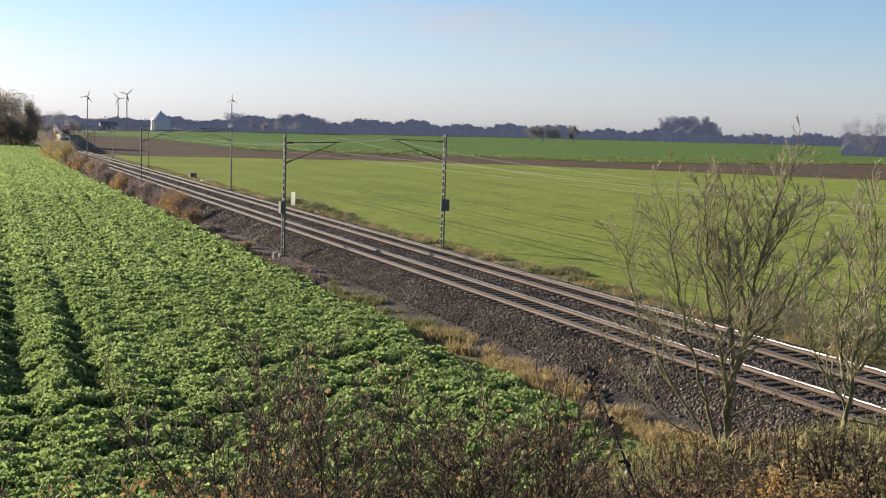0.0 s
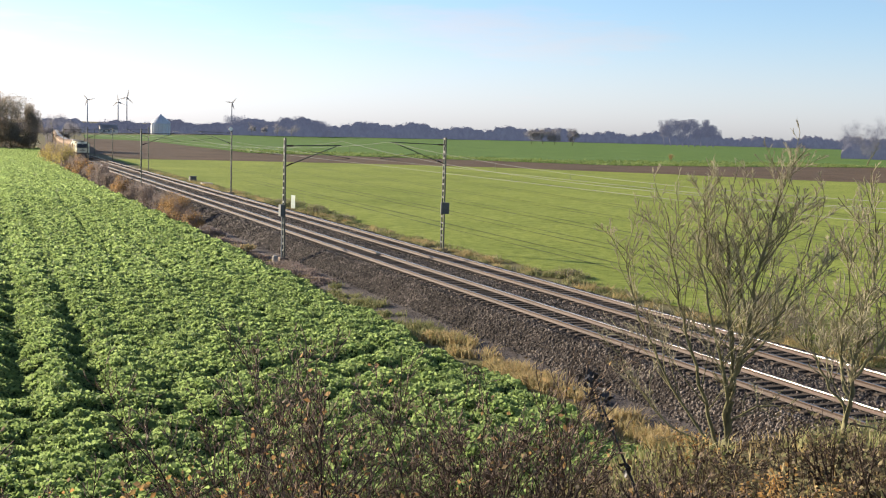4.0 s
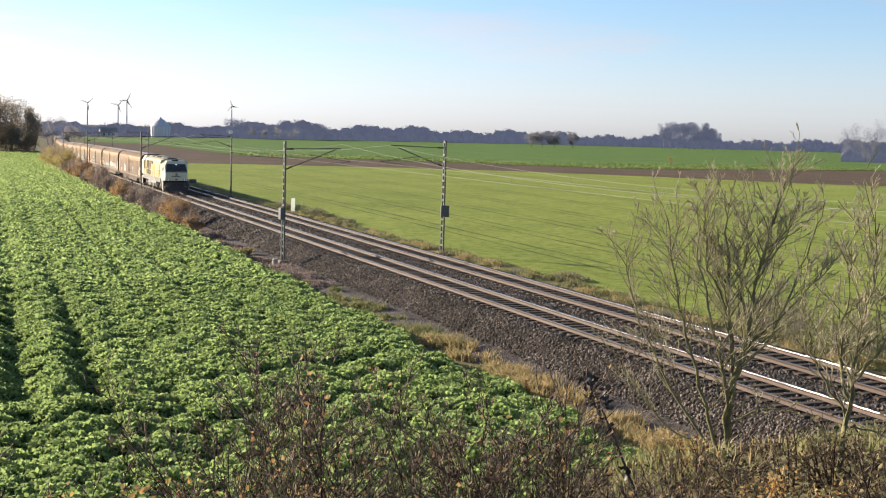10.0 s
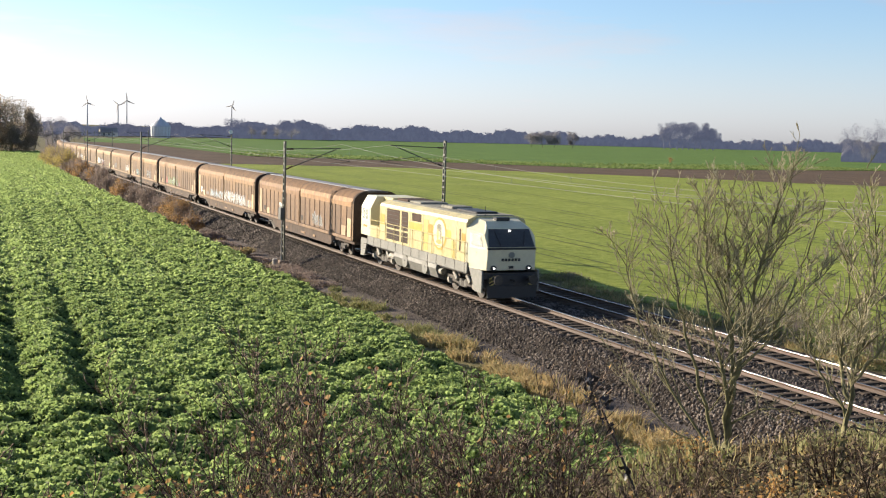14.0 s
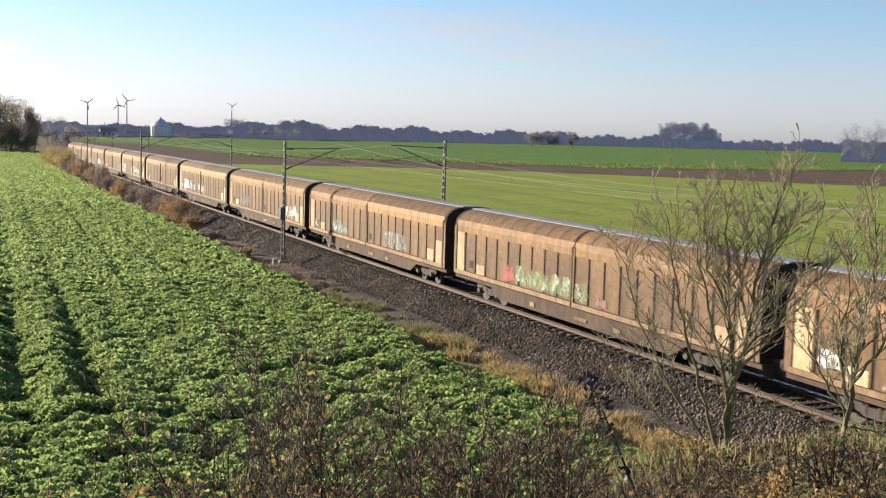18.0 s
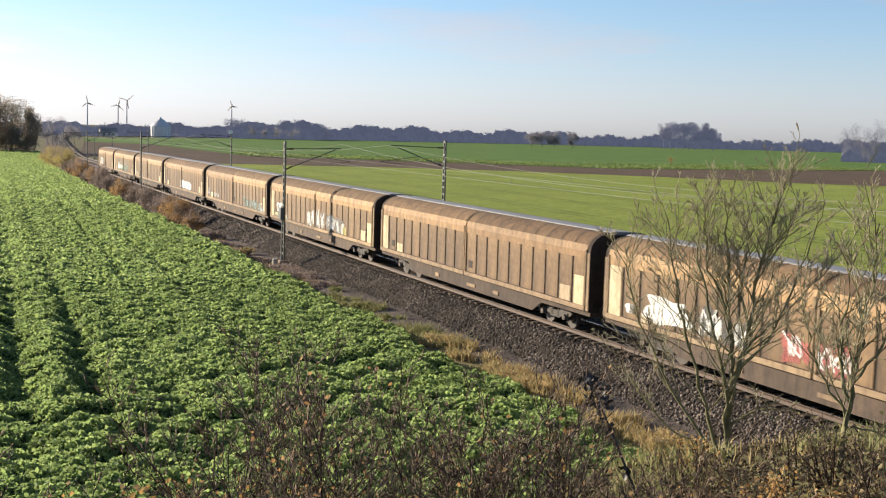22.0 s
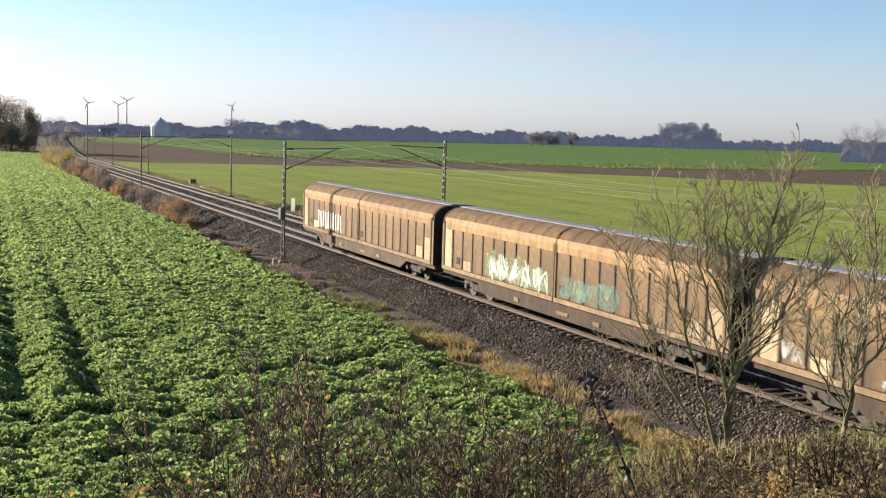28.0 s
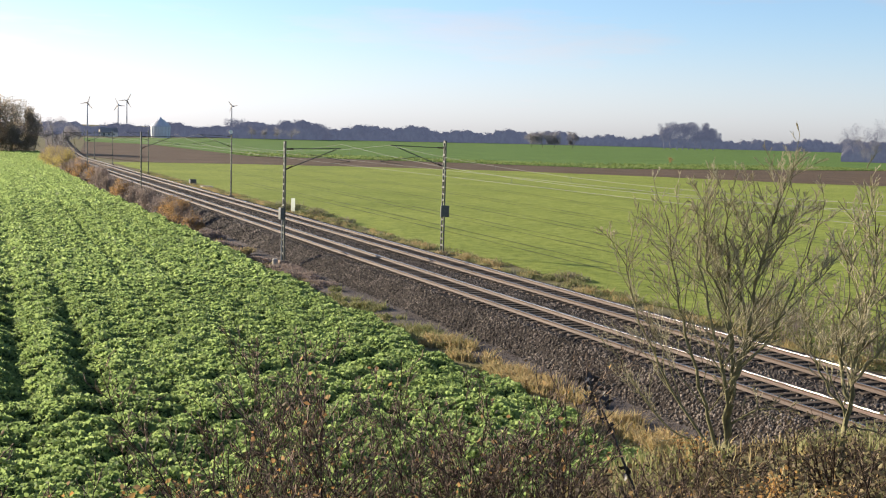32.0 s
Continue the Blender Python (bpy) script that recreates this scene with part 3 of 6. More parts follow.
def bogie(parent, y, base=1.8, r=0.46, boxes=None):
    b = new("bogie")
    b.parent = parent
    b.location = (0, y, 0)
    for s in (-1, 1):
        bm = fresh()
        x = s * 1.02
        outline = [(-base / 2 - 0.45, 0.62), (-base / 2 - 0.3, 0.74), (-0.5, 0.74), (-0.35, 0.62), (0.35, 0.62), (0.5, 0.74), (base / 2 + 0.3, 0.74), (base / 2 + 0.45, 0.62),
                   (base / 2 + 0.3, 0.5), (0.5, 0.42), (0.35, 0.34), (-0.35, 0.34), (-0.5, 0.42), (-base / 2 - 0.3, 0.5)]
        a = [bm.verts.new((x - 0.07, p, q)) for p, q in outline]
        c = [bm.verts.new((x + 0.07, p, q)) for p, q in outline]
        for i in range(len(a)):
            k = (i + 1) % len(a)
            bm.faces.new((a[i], a[k], c[k], c[i]))
        bm.faces.new(a), bm.faces.new(c)
        bmesh.ops.recalc_face_normals(bm, faces=bm.faces)
        part("side_frame", bm, M_BOGIE, b)
        for e in (-1, 1):
            bm = fresh()
            block(bm, x - 0.13, x + 0.13, e * base / 2 - 0.17, e * base / 2 + 0.17, 0.34, 0.62, 0.03)
            rod(bm, (x, e * base / 2, r), (x + s * 0.2, e * base / 2, r), 0.12, 10)
            part("axle_box", bm, boxes or M_WHEEL, b)
            bm = fresh()
            rod(bm, (x, e * 0.25, 0.4), (x, e * 0.25, 0.7), 0.1, 8)
            part("spring", bm, boxes or M_BOGIE, b)
    for e in (-1, 1):
        wheelset(b, e * base / 2, r)
    return b


def buffers(parent, y, way, z=1.05):
    for s in (-1, 1):
        bm = fresh()
        rod(bm, (s * 0.875, y, z), (s * 0.875, y + way * 0.35, z), 0.1, 10)
        rod(bm, (s * 0.875, y + way * 0.35, z), (s * 0.875, y + way * 0.5, z), 0.07, 10)
        rod(bm, (s * 0.875, y + way * 0.5, z), (s * 0.875, y + way * 0.54, z), 0.23, 14)
        part("buffer", bm, M_BOGIE, parent)
    bm = fresh()
    rod(bm, (0, y, z - 0.05), (0, y + way * 0.5, z - 0.1), 0.05)
    part("coupling", bm, M_BOGIE, parent)


PANELS = 10


def wagon():
    t = thing("covered_goods_wagon", pose(0, 0, 0), "brown sliding-wall goods wagon, faded and dirty, in the freight train", "goods wagon", "wagons of the freight train")
    core = HALF - 0.1
    bm = fresh()
    prism(bm, [(-core, 1.2), (core, 1.2), (core, 3.4)] + [(-x * 0.93, z - 0.07) for x, z in roof_outline()] + [(x * 0.93, z - 0.07) for x, z in roof_outline()[::-1]] + [(-core, 3.4)], -BODY + 0.16, BODY - 0.16)
    part("body", bm, M_ENDSHADE, t, "end walls coloured dark as in shade")
    for s in (-1, 1):
        bm = fresh()
        o = [(-HALF, 1.2), (HALF, 1.2), (HALF, 3.4)] + [(-x, z + 0.0) for x, z in roof_outline()] + [(x, z) for x, z in roof_outline()[::-1]] + [(-HALF, 3.4)]
        i = [(x * 0.86, 1.35 + (z - 1.2) * 0.92) for x, z in o]
        y0, y1 = sorted((s * (BODY - 0.22), s * BODY))
        rings = [[bm.verts.new((x, y, z)) for x, z in q] for q, y in ((o, y0), (o, y1), (i, y1), (i, y0))]
        for a, b in zip(rings, rings[1:] + rings[:1]):
            for k in range(len(a)):
                bm.faces.new((a[k], a[(k + 1) % len(a)], b[(k + 1) % len(b)], b[k]))
        bmesh.ops.recalc_face_normals(bm, faces=bm.faces)
        part("end_frame", bm, M_ENDSHADE, t, "end frame coloured dark as in shade")
        for e in (-1, 1):
            bm = fresh()
            block(bm, e * (HALF - 0.02), e * (HALF + 0.006), y0 + 0.01, y1 - 0.004, 1.24, 3.4)
            part("corner_post", bm, M_PALE, t, "pale worn corner post")
    pitch = (BODY - 0.3) / PANELS
    bm = fresh()
    block(bm, -0.018, 0.018, -pitch / 2 + 0.065, pitch / 2 - 0.065, 1.42, 3.2, 0.008)
    panel_mesh = bpy.data.meshes.new("panel")
    bm.to_mesh(panel_mesh)
    bm.free()
    panel_mesh.materials.append(M_PANEL)
    for side in (-1, 1):
        for half in (-1, 1):
            y0, y1 = sorted((half * 0.05, half * (BODY - 0.24)))
            bm = fresh()
            block(bm, side * (HALF - 0.05), side * (HALF - 0.09), y0, y1, 1.28, 3.45)
            door = part("sliding_wall", bm, M_POST, t, "brown sliding wall with upright dark ribs")
            bm = fresh()
            x = side * HALF
            prism(bm, [(x - side * 0.06, 3.18), (x + side * 0.012, 3.18), (x + side * 0.012, 3.44), (x - side * 0.045, 3.7), (x - side * 0.14, 3.68)], y0, y1)
            part("top_band", bm, M_BAND, door, "pale tan upper band")
            bm = fresh()
            block(bm, x - 0.05, x + 0.03, y0, y1, 1.22, 1.4, 0.01)
            part("bottom_rail", bm, M_PALE, door)
            for e in (y0 + 0.04, y1 - 0.04):
                bm = fresh()
                block(bm, x - side * 0.05, x + side * 0.035, e - 0.05, e + 0.05, 1.3, 3.5, 0.01)
                part("door_post", bm, M_PALE, door)
            if side < 0:
                for i in range(PANELS):
                    shared("panel", panel_mesh, door, (x + 0.03, half * (0.12 + pitch * (i + 0.5)), 0))
            else:
                bm = fresh()
                block(bm, x - 0.04, x + 0.01, y0 + 0.1, y1 - 0.1, 1.42, 3.2)
                part("panel", bm, M_PANEL, door)
            o = roof_outline()
            vs, n = [], len(o)
            a = [((-px if side > 0 else px), pz) for px, pz in o]
            vs = [(px, y, pz) for y in (y0, y1) for px, pz in a]
            fs = [(i, i + 1, n + i + 1, n + i) for i in range(n - 1)]
            roof = raw("roof_panel", vs, fs, M_ROOF, t, smooth=True)
            roof.parent = t
            g = roof_outline(grow=0.022)
            for i in range(PANELS + 1):
                y = half * (0.12 + pitch * i)
                vs = [((-px if side > 0 else px), y + d, pz) for d in (-0.022, 0.022) for px, pz in g]
                raw("roof_rib", vs, fs, M_POST, roof)
    bm = fresh()
    prism(bm, [(-0.6, 4.08), (-0.6, 4.185), (-0.5, 4.21), (-0.1, 4.205), (0.4, 4.18), (0.66, 4.14), (0.66, 4.08)], -BODY, BODY)
    part("ridge_cap", bm, M_RIDGE, t, "pale grey metal ridge cap")
    bm = fresh()
    for s in (-1, 1):
        outline = [(-BODY, 1.24), (BODY, 1.24), (BODY, 1.02), (BODY - 3.9, 1.0), (BODY - 4.7, 0.58), (-BODY + 4.7, 0.58), (-BODY + 3.9, 1.0), (-BODY, 1.02)]
        a = [bm.verts.new((s * 1.36, p, q)) for p, q in outline]
        c = [bm.verts.new((s * 1.28, p, q)) for p, q in outline]
        for i in range(len(a)):
            k = (i + 1) % len(a)
            bm.faces.new((a[i], a[k], c[k], c[i]))
        bm.faces.new(a), bm.faces.new(c)
    bmesh.ops.recalc_face_normals(bm, faces=bm.faces)
    part("sole_bar", bm, M_SOLE, t, "dusty brown side sill deepened between the bogies")
    bm = fresh()
    block(bm, -1.28, 1.28, -BODY, BODY, 1.0, 1.18)
    part("floor", bm, M_BOGIE, t)
    for y in (-8.1, 8.1):
        bogie(t, y)
    for s in (-1, 1):
        buffers(t, s * BODY, s)
    for y, z0, z1 in ((10.57, 1.4, 3.16), (-10.57, 1.4, 2.5), (8.37, 1.42, 1.85), (-9.47, 1.42, 2.0)):
        bm = fresh()
        block(bm, -HALF - 0.003, -HALF + 0.01, y - 0.4, y + 0.4, z0, z1, 0.002)
        part("worn_patch", bm, M_PATCH, t, "pale repainted patch")
    for y in (9.36, -0.62):
        bm = fresh()
        block(bm, -HALF - 0.004, -HALF + 0.01, y - 0.2, y + 0.2, 1.62, 1.95, 0.002)
        part("notice_plate", bm, M_POST, t, "small dark notice plate")
    for y, w, h in ((-3.2, 0.5, 0.16), (-0.6, 0.9, 0.14), (3.4, 0.4, 0.18)):
        bm = fresh()
        block(bm, -1.4, -1.365, y - w / 2, y + w / 2, 0.82 - h / 2, 0.82 + h / 2, 0.005)
        part("data_plate", bm, M_PALE, t, "pale lettering panel")
    for o in t.children:
        if o.name.split(".")[0] not in ("bogie", "buffer", "coupling"):
            o.location.z -= 0.2
    return t


def spray(parent, y0, y1, z0, z1, material, seed, letters=4, outline=None):
    """Painted shapes on the near wall that make no readable word: uneven fields with rims and quick crossing strokes."""
    r = random.Random(seed)
    w = (y1 - y0) / letters
    x = -HALF - 0.004
    z0, z1 = z0 - 0.2, z1 - 0.2

    def field(ring, m, lift):
        bm = fresh()
        bm.faces.new([bm.verts.new((x - lift, y, z)) for y, z in ring])
        part("graffiti", bm, m, parent, "spray-painted lettering")

    def blob(c, mid, wide, high, phase, n=30):
        out = []
        for k in range(n):
            a = math.tau * k / n
            sq = 1 / max(abs(math.cos(a)), abs(math.sin(a))) ** 0.7
            rr = 0.86 + 0.11 * math.sin(3 * a + phase) + 0.09 * math.sin(5 * a + 2.3 * phase) + 0.06 * math.sin(9 * a + 1.7 * phase)
            out.append((c + 0.5 * wide * rr * math.cos(a) * sq, mid + 0.5 * high * rr * math.sin(a) * sq))
        return out

    def strokes(c, mid, wide, high, count, thick, m, lift):
        """A few quick lines, each bent several times, in one mesh."""
        bm = fresh()
        for q in range(count):
            pts = []
            up = r.choice((-1, 1))
            for k in range(r.choice((3, 4, 5))):
                pts.append((c + wide * r.uniform(-0.5, 0.5), mid + up * high * r.uniform(0.25, 0.5)))
                up = -up
            fine = [(a[0] + (b[0] - a[0]) * f, a[1] + (b[1] - a[1]) * f) for a, b in zip(pts, pts[1:]) for f in (0, 0.33, 0.67)] + [pts[-1]]
            soft = [fine[0]] + [((a[0] + 2 * b[0] + d[0]) / 4, (a[1] + 2 * b[1] + d[1]) / 4) for a, b, d in zip(fine, fine[1:], fine[2:])] + [fine[-1]]
            left, right = [], []
            for k, (y, z) in enumerate(soft):
                a, b = soft[max(k - 1, 0)], soft[min(k + 1, len(soft) - 1)]
                d = math.hypot(b[0] - a[0], b[1] - a[1]) or 1
                ny, nz = -(b[1] - a[1]) / d * thick, (b[0] - a[0]) / d * thick
                left.append(bm.verts.new((x - lift - 0.0004 * q, y + ny, z + nz)))
                right.append(bm.verts.new((x - lift - 0.0004 * q, y - ny, z - nz)))
            for k in range(len(soft) - 1):
                bm.faces.new((left[k], left[k + 1], right[k + 1], right[k]))
        part("graffiti", bm, m, parent, "spray-painted lettering")

    mark = outline or M_SPRAY_GREY
    for i in range(letters):
        c, h, ph = y0 + w * (i + 0.5), (z1 - z0) * r.uniform(0.78, 1.0), r.uniform(0, 6.28)
        mid = z0 + h / 2
        if material != M_PANEL:
            field(blob(c, mid, w * 1.15, h, ph), material, 0.0004 * i)
        if letters > 1:
            strokes(c, mid, w * 1.1, h * 1.02, 2 if material != M_PANEL else 3, 0.035 if material != M_PANEL else 0.045, mark, 0.004 + 0.0016 * i)


def bars(parent, y0, y1, z0, z1, material):
    """Plain broad painted bars, upright and leaning."""
    for k in range(10):
        y = y1 - (y1 - y0) * (k + 0.5) / 10
        lean = 0.05 * (k % 2)
        bm = fresh()
        a, b = z0 - 0.2 + 0.06 * (k % 3), z1 - 0.2 - 0.07 * (k % 2)
        bm.faces.new([bm.verts.new((-HALF - 0.006 - 0.0005 * k, q, z)) for q, z in ((y - 0.12 - lean, a), (y + 0.12 - lean, a), (y + 0.12 + lean, b), (y - 0.12 + lean, b))])
        part("graffiti", bm, material, parent, "white painted bars")


first = wagon()
wagons = [first] + [copy_thing(first, pose(0, 0, 0)) for _ in range(12)]
TINTS = ((0.88, 0.74, 0.66), (1.0, 0.88, 0.78), (0.9, 0.8, 0.74), (0.98, 0.86, 0.77), (1.06, 0.98, 0.9), (0.95, 0.92, 0.9), (0.9, 0.84, 0.8), (1.05, 1.0, 0.94), (0.98, 0.93, 0.88),
         (0.95, 0.9, 0.86), (1.0, 0.96, 0.9), (0.96, 0.9, 0.84), (1.08, 1.0, 0.9))
for ob, tint in zip(wagons, TINTS):
    for o in ob.children_recursive:
        o.color = (*(v * 0.91 for v in tint), 1)

# ---- the locomotive ----
M_CREAM = weathered("cream_paint", (0.6, 0.53, 0.27), (0.72, 0.64, 0.35), (0.5, 0.42, 0.22), 0.4)
M_YELLOW = weathered("yellow_paint", (0.62, 0.5, 0.15), (0.7, 0.58, 0.22), (0.55, 0.4, 0.1), 0.4)
M_ORANGE = weathered("orange_paint", (0.62, 0.36, 0.05), (0.7, 0.44, 0.08), (0.5, 0.3, 0.06), 0.4)
M_FRONT = surface("pale_front_paint", (0.57, 0.53, 0.38), (0.68, 0.63, 0.46), 6.0, 0.7, rough=0.4, relief=0.03)
M_LGREY = surface("grey_skirt_paint", (0.13, 0.127, 0.115), (0.24, 0.232, 0.205), 8.0, 0.8, rough=0.55, relief=0.1)
M_GEAR = surface("dusty_grey_running_gear", (0.16, 0.15, 0.13), (0.42, 0.39, 0.33), 9.0, 1.4, rough=0.7, relief=0.3)
M_LROOF = surface("sooty_roof", (0.16, 0.155, 0.13), (0.36, 0.34, 0.28), 5.0, 0.6, relief=0.2)
M_GRILLE = surface("grille_dark", (0.05, 0.035, 0.03), (0.1, 0.065, 0.05), 30.0, 2.0, relief=0.5)
M_BLACK = plain("black_paint", (0.022, 0.02, 0.022), 0.5)
M_GLASS = plain("cab_glass", (0.1, 0.105, 0.115), 0.18)
M_COATED = plain("coated_glass", (0.9, 0.91, 0.92), 0.25, 0.8)
M_LAMP, n, l, b = shader("lit_headlamp", 0.3)
b.inputs["Base Color"].default_value = (0.9, 0.9, 0.85, 1)
b.inputs["Emission Color"].default_value, b.inputs["Emission Strength"].default_value = (1, 0.98, 0.9, 1), 1.2


def locomotive():
    t = thing("diesel_locomotive", pose(0, 0, 0), "cream and yellow diesel locomotive with lit headlamps, pulling the goods wagons", "locomotive")
    w = 1.5
    section = [(-w, 1.62), (w, 1.62), (w, 3.55), (w - 0.06, 3.7), (w - 0.4, 3.87), (-w + 0.4, 3.87), (-w + 0.06, 3.7), (-w, 3.55)]
    bm = fresh()
    prism(bm, section, -6.5, 5.1)
    part("engine_housing", bm, M_CREAM, t, "cream engine housing")
    bm = fresh()
    prism(bm, [(-w + 0.42, 3.84), (-w + 0.55, 3.92), (w - 0.55, 3.92), (w - 0.42, 3.84)], -6.3, 4.6)
    part("roof", bm, M_LROOF, t, "sooty grey roof")
    # the cab at the head: nose plate, raked windscreen, roof brow
    bm = fresh()
    side = [(-6.5, 1.42), (-8.12, 1.42), (-8.2, 2.45), (-7.9, 3.05), (-7.74, 3.4), (-7.2, 3.68), (-6.5, 3.8)]
    top = [0, 0.286, 0.3, 0.247, 0.4, 0.62, 0.5]
    a = [bm.verts.new((-w + c, y, z)) for (y, z), c in zip(side, top)]
    c = [bm.verts.new((w - c, y, z)) for (y, z), c in zip(side, top)]
    a2 = bm.verts.new((-w, -6.5, 3.3))
    c2 = bm.verts.new((w, -6.5, 3.3))
    for i in range(6):
        bm.faces.new((a[i], a[i + 1], c[i + 1], c[i]))
    bm.faces.new((a[0], a2, a[3], a[2], a[1])), bm.faces.new((a2, a[6], a[5], a[4], a[3]))
    bm.faces.new((c[0], c[1], c[2], c[3], c2)), bm.faces.new((c2, c[3], c[4], c[5], c[6]))
    bm.faces.new((a[0], c[0], c2, c[6], a[6], a2))
    bmesh.ops.recalc_face_normals(bm, faces=bm.faces)
    cab = part("front_cab", bm, M_FRONT, t, "pale front cab")
    bm = fresh()
    q = [(-1.16, -8.19, 2.53), (1.16, -8.19, 2.53), (1.02, -7.79, 3.36), (-1.02, -7.79, 3.36)]
    bm.faces.new([bm.verts.new(p) for p in q])
    bmesh.ops.solidify(bm, geom=bm.faces[:], thickness=0.03)
    part("windscreen", bm, M_GLASS, cab, "dark windscreen")
    bm = fresh()
    block(bm, -1.21, 1.21, -8.23, -8.15, 2.4, 2.5, 0.01)
    part("trim_stripe", bm, M_BLACK, cab)
    for s in (-1, 1):
        bm = fresh()
        rod(bm, (s * 0.55, -8.22, 2.55), (s * 0.75, -7.88, 3.25), 0.018, 6)
        part("wiper", bm, M_BLACK, cab)
        bm = fresh()
        rod(bm, (s * 0.88, -8.1, 1.52), (s * 0.88, -8.22, 1.52), 0.13, 14)
        part("lamp_housing", bm, M_BLACK, cab)
        bm = fresh()
        rod(bm, (s * 0.88, -8.22, 1.52), (s * 0.88, -8.24, 1.52), 0.045, 14)
        part("headlamp", bm, M_LAMP, cab, "lit round headlamp")
        bm = fresh()
        g = [(-6.8, 2.4), (-8.0, 2.4), (-7.78, 3.12), (-6.8, 3.2)]
        bm.faces.new([bm.verts.new((s * (1.5 - 0.3 * (-6.5 - p[0]) / 1.7), p[0], p[1])) for p in g])
        bmesh.ops.solidify(bm, geom=bm.faces[:], thickness=0.02)
        part("window_frame", bm, M_WHITE, cab, "white window frame")
        bm = fresh()
        g = [(-6.92, 2.5), (-7.84, 2.5), (-7.64, 3.04), (-6.92, 3.08)]
        bm.faces.new([bm.verts.new((s * (1.525 - 0.3 * (-6.5 - p[0]) / 1.7), p[0], p[1])) for p in g])
        bmesh.ops.solidify(bm, geom=bm.faces[:], thickness=0.02)
        part("side_window", bm, M_COATED, cab, "side window that mirrors the bright sky")
    bm = fresh()
    rod(bm, (0, -7.8, 3.28), (0, -7.92, 3.28), 0.05, 12)
    part("headlamp", bm, M_LAMP, cab, "lit round headlamp")
    for x0, x1, z0, z1 in [(-0.5 + k * 0.165, -0.38 + k * 0.165, 1.85, 1.98) for k in range(6)] + [(-0.12, 0.12, 1.5, 1.62)]:
        bm = fresh()
        block(bm, x0, x1, -8.185, -8.17, z0, z1)
        part("lettering_bar", bm, M_BLACK, cab, "dark lettering bar")
    bm = fresh()
    rod(bm, (0, -8.14, 2.14), (0, -8.205, 2.14), 0.15, 16)
    part("emblem", bm, M_LGREY, cab, "round grey emblem")
    bm = fresh()
    block(bm, -1.15, 1.15, -8.22, -7.4, 0.55, 1.25, 0.05)
    part("buffer_beam", bm, M_BLACK, t, "black buffer beam")
    bm = fresh()
    prism(bm, [(-1.2, 0.2), (1.2, 0.2), (1.25, 0.75), (-1.25, 0.75)], -8.34, -8.22)
    part("plough", bm, M_BLACK, t, "black track plough")
    for y, k in ((-8.2, -1), (8.2, 1)):
        buffers(t, y, k)
    # skirts at the corners, sill, tank
    for y0, y1, foot in ((-8.15, -6.75, -7.45), (7.0, 8.15, 7.55)):
        for s in (-1, 1):
            bm = fresh()
            low = ((y0, 0.42), (foot, 0.42)) if y0 < 0 else ((foot, 0.42), (y1, 0.42))
            ring = (*low, (y1, 1.42), (y0, 1.42))
            a, b = [[bm.verts.new((s * (w - d), p, q)) for p, q in ring] for d in ((0.08, 0.0) if y0 > 0 else (0.14, 0.06))]
            for k in range(4):
                bm.faces.new((a[k], a[(k + 1) % 4], b[(k + 1) % 4], b[k]))
            bm.faces.new(a), bm.faces.new(b)
            bmesh.ops.recalc_face_normals(bm, faces=bm.faces)
            part("corner_skirt", bm, M_LGREY, t, "pale grey tapered corner skirt")
            for k in range(3 if y0 > 0 else 0):
                bm = fresh()
                block(bm, s * (w - 0.2), s * (w + 0.02), min(foot, y0 + 0.1), min(foot, y0 + 0.1) + 0.5, 0.5 + 0.3 * k, 0.54 + 0.3 * k)
                part("step", bm, M_BOGIE, t)
    for s in (-1, 1):
        bm = fresh()
        block(bm, s * (w - 0.06), s * (w + 0.01), -6.7, 7.0, 1.14, 1.62, 0.015)
        part("sill", bm, M_LGREY, t, "grey side sill")
    bm = fresh()
    prism(bm, [(-1.42, 1.2), (-1.46, 0.9), (-1.3, 0.45), (-1.0, 0.35), (1.0, 0.35), (1.3, 0.45), (1.46, 0.9), (1.42, 1.2)], -2.9, 2.9)
    tank = part("fuel_tank", bm, M_LGREY, t, "pale grey fuel tank")
    for y in (1.25, -1.5):
        bm = fresh()
        rod(bm, (-1.4, y, 0.84), (-1.475, y, 0.84), 0.36, 20)
        part("tank_cover", bm, M_LGREY, tank)
        bm = fresh()
        rod(bm, (-1.47, y, 0.84), (-1.485, y, 0.84), 0.05, 8)
        part("filler_cap", bm, M_BLACK, tank)
    for y in (-3.3, 3.2):
        bm = fresh()
        rod(bm, (-1.2, y, 0.8), (-1.2, y + 0.75, 0.8), 0.16, 12)
        part("air_tank", bm, M_GEAR, t, "dusty grey air tank")
    bm = fresh()
    block(bm, -1.3, 1.3, -8.1, 8.1, 1.02, 1.3)
    part("underframe", bm, M_BOGIE, t)
    for y in (-5.35, 5.35):
        b = bogie(t, y, 2.9, 0.52, M_GEAR)
        for s in (-1, 1):
            for e in (-1, 1):
                bm = fresh()
                rod(bm, (s * 1.1, e * 0.75 - 0.2, 0.62), (s * 1.1, e * 0.75 + 0.2, 0.92), 0.11, 10)
                part("damper", bm, M_GEAR, b)
    # rear cab: a narrow open corner on the near side behind rails
    bm = fresh()
    prism(bm, [(-w, 1.62), (w, 1.62), (w, 3.3), (w - 0.35, 3.98), (-w + 0.35, 3.98), (-w, 3.3)], 6.6, 8.15)
    part("rear_cab", bm, M_FRONT, t, "pale rear cab")
    bm = fresh()
    prism(bm, [(-w + 0.75, 1.62), (w, 1.62), (w, 3.3), (w - 0.35, 3.98), (-w + 0.75, 3.98)], 5.1, 6.6)
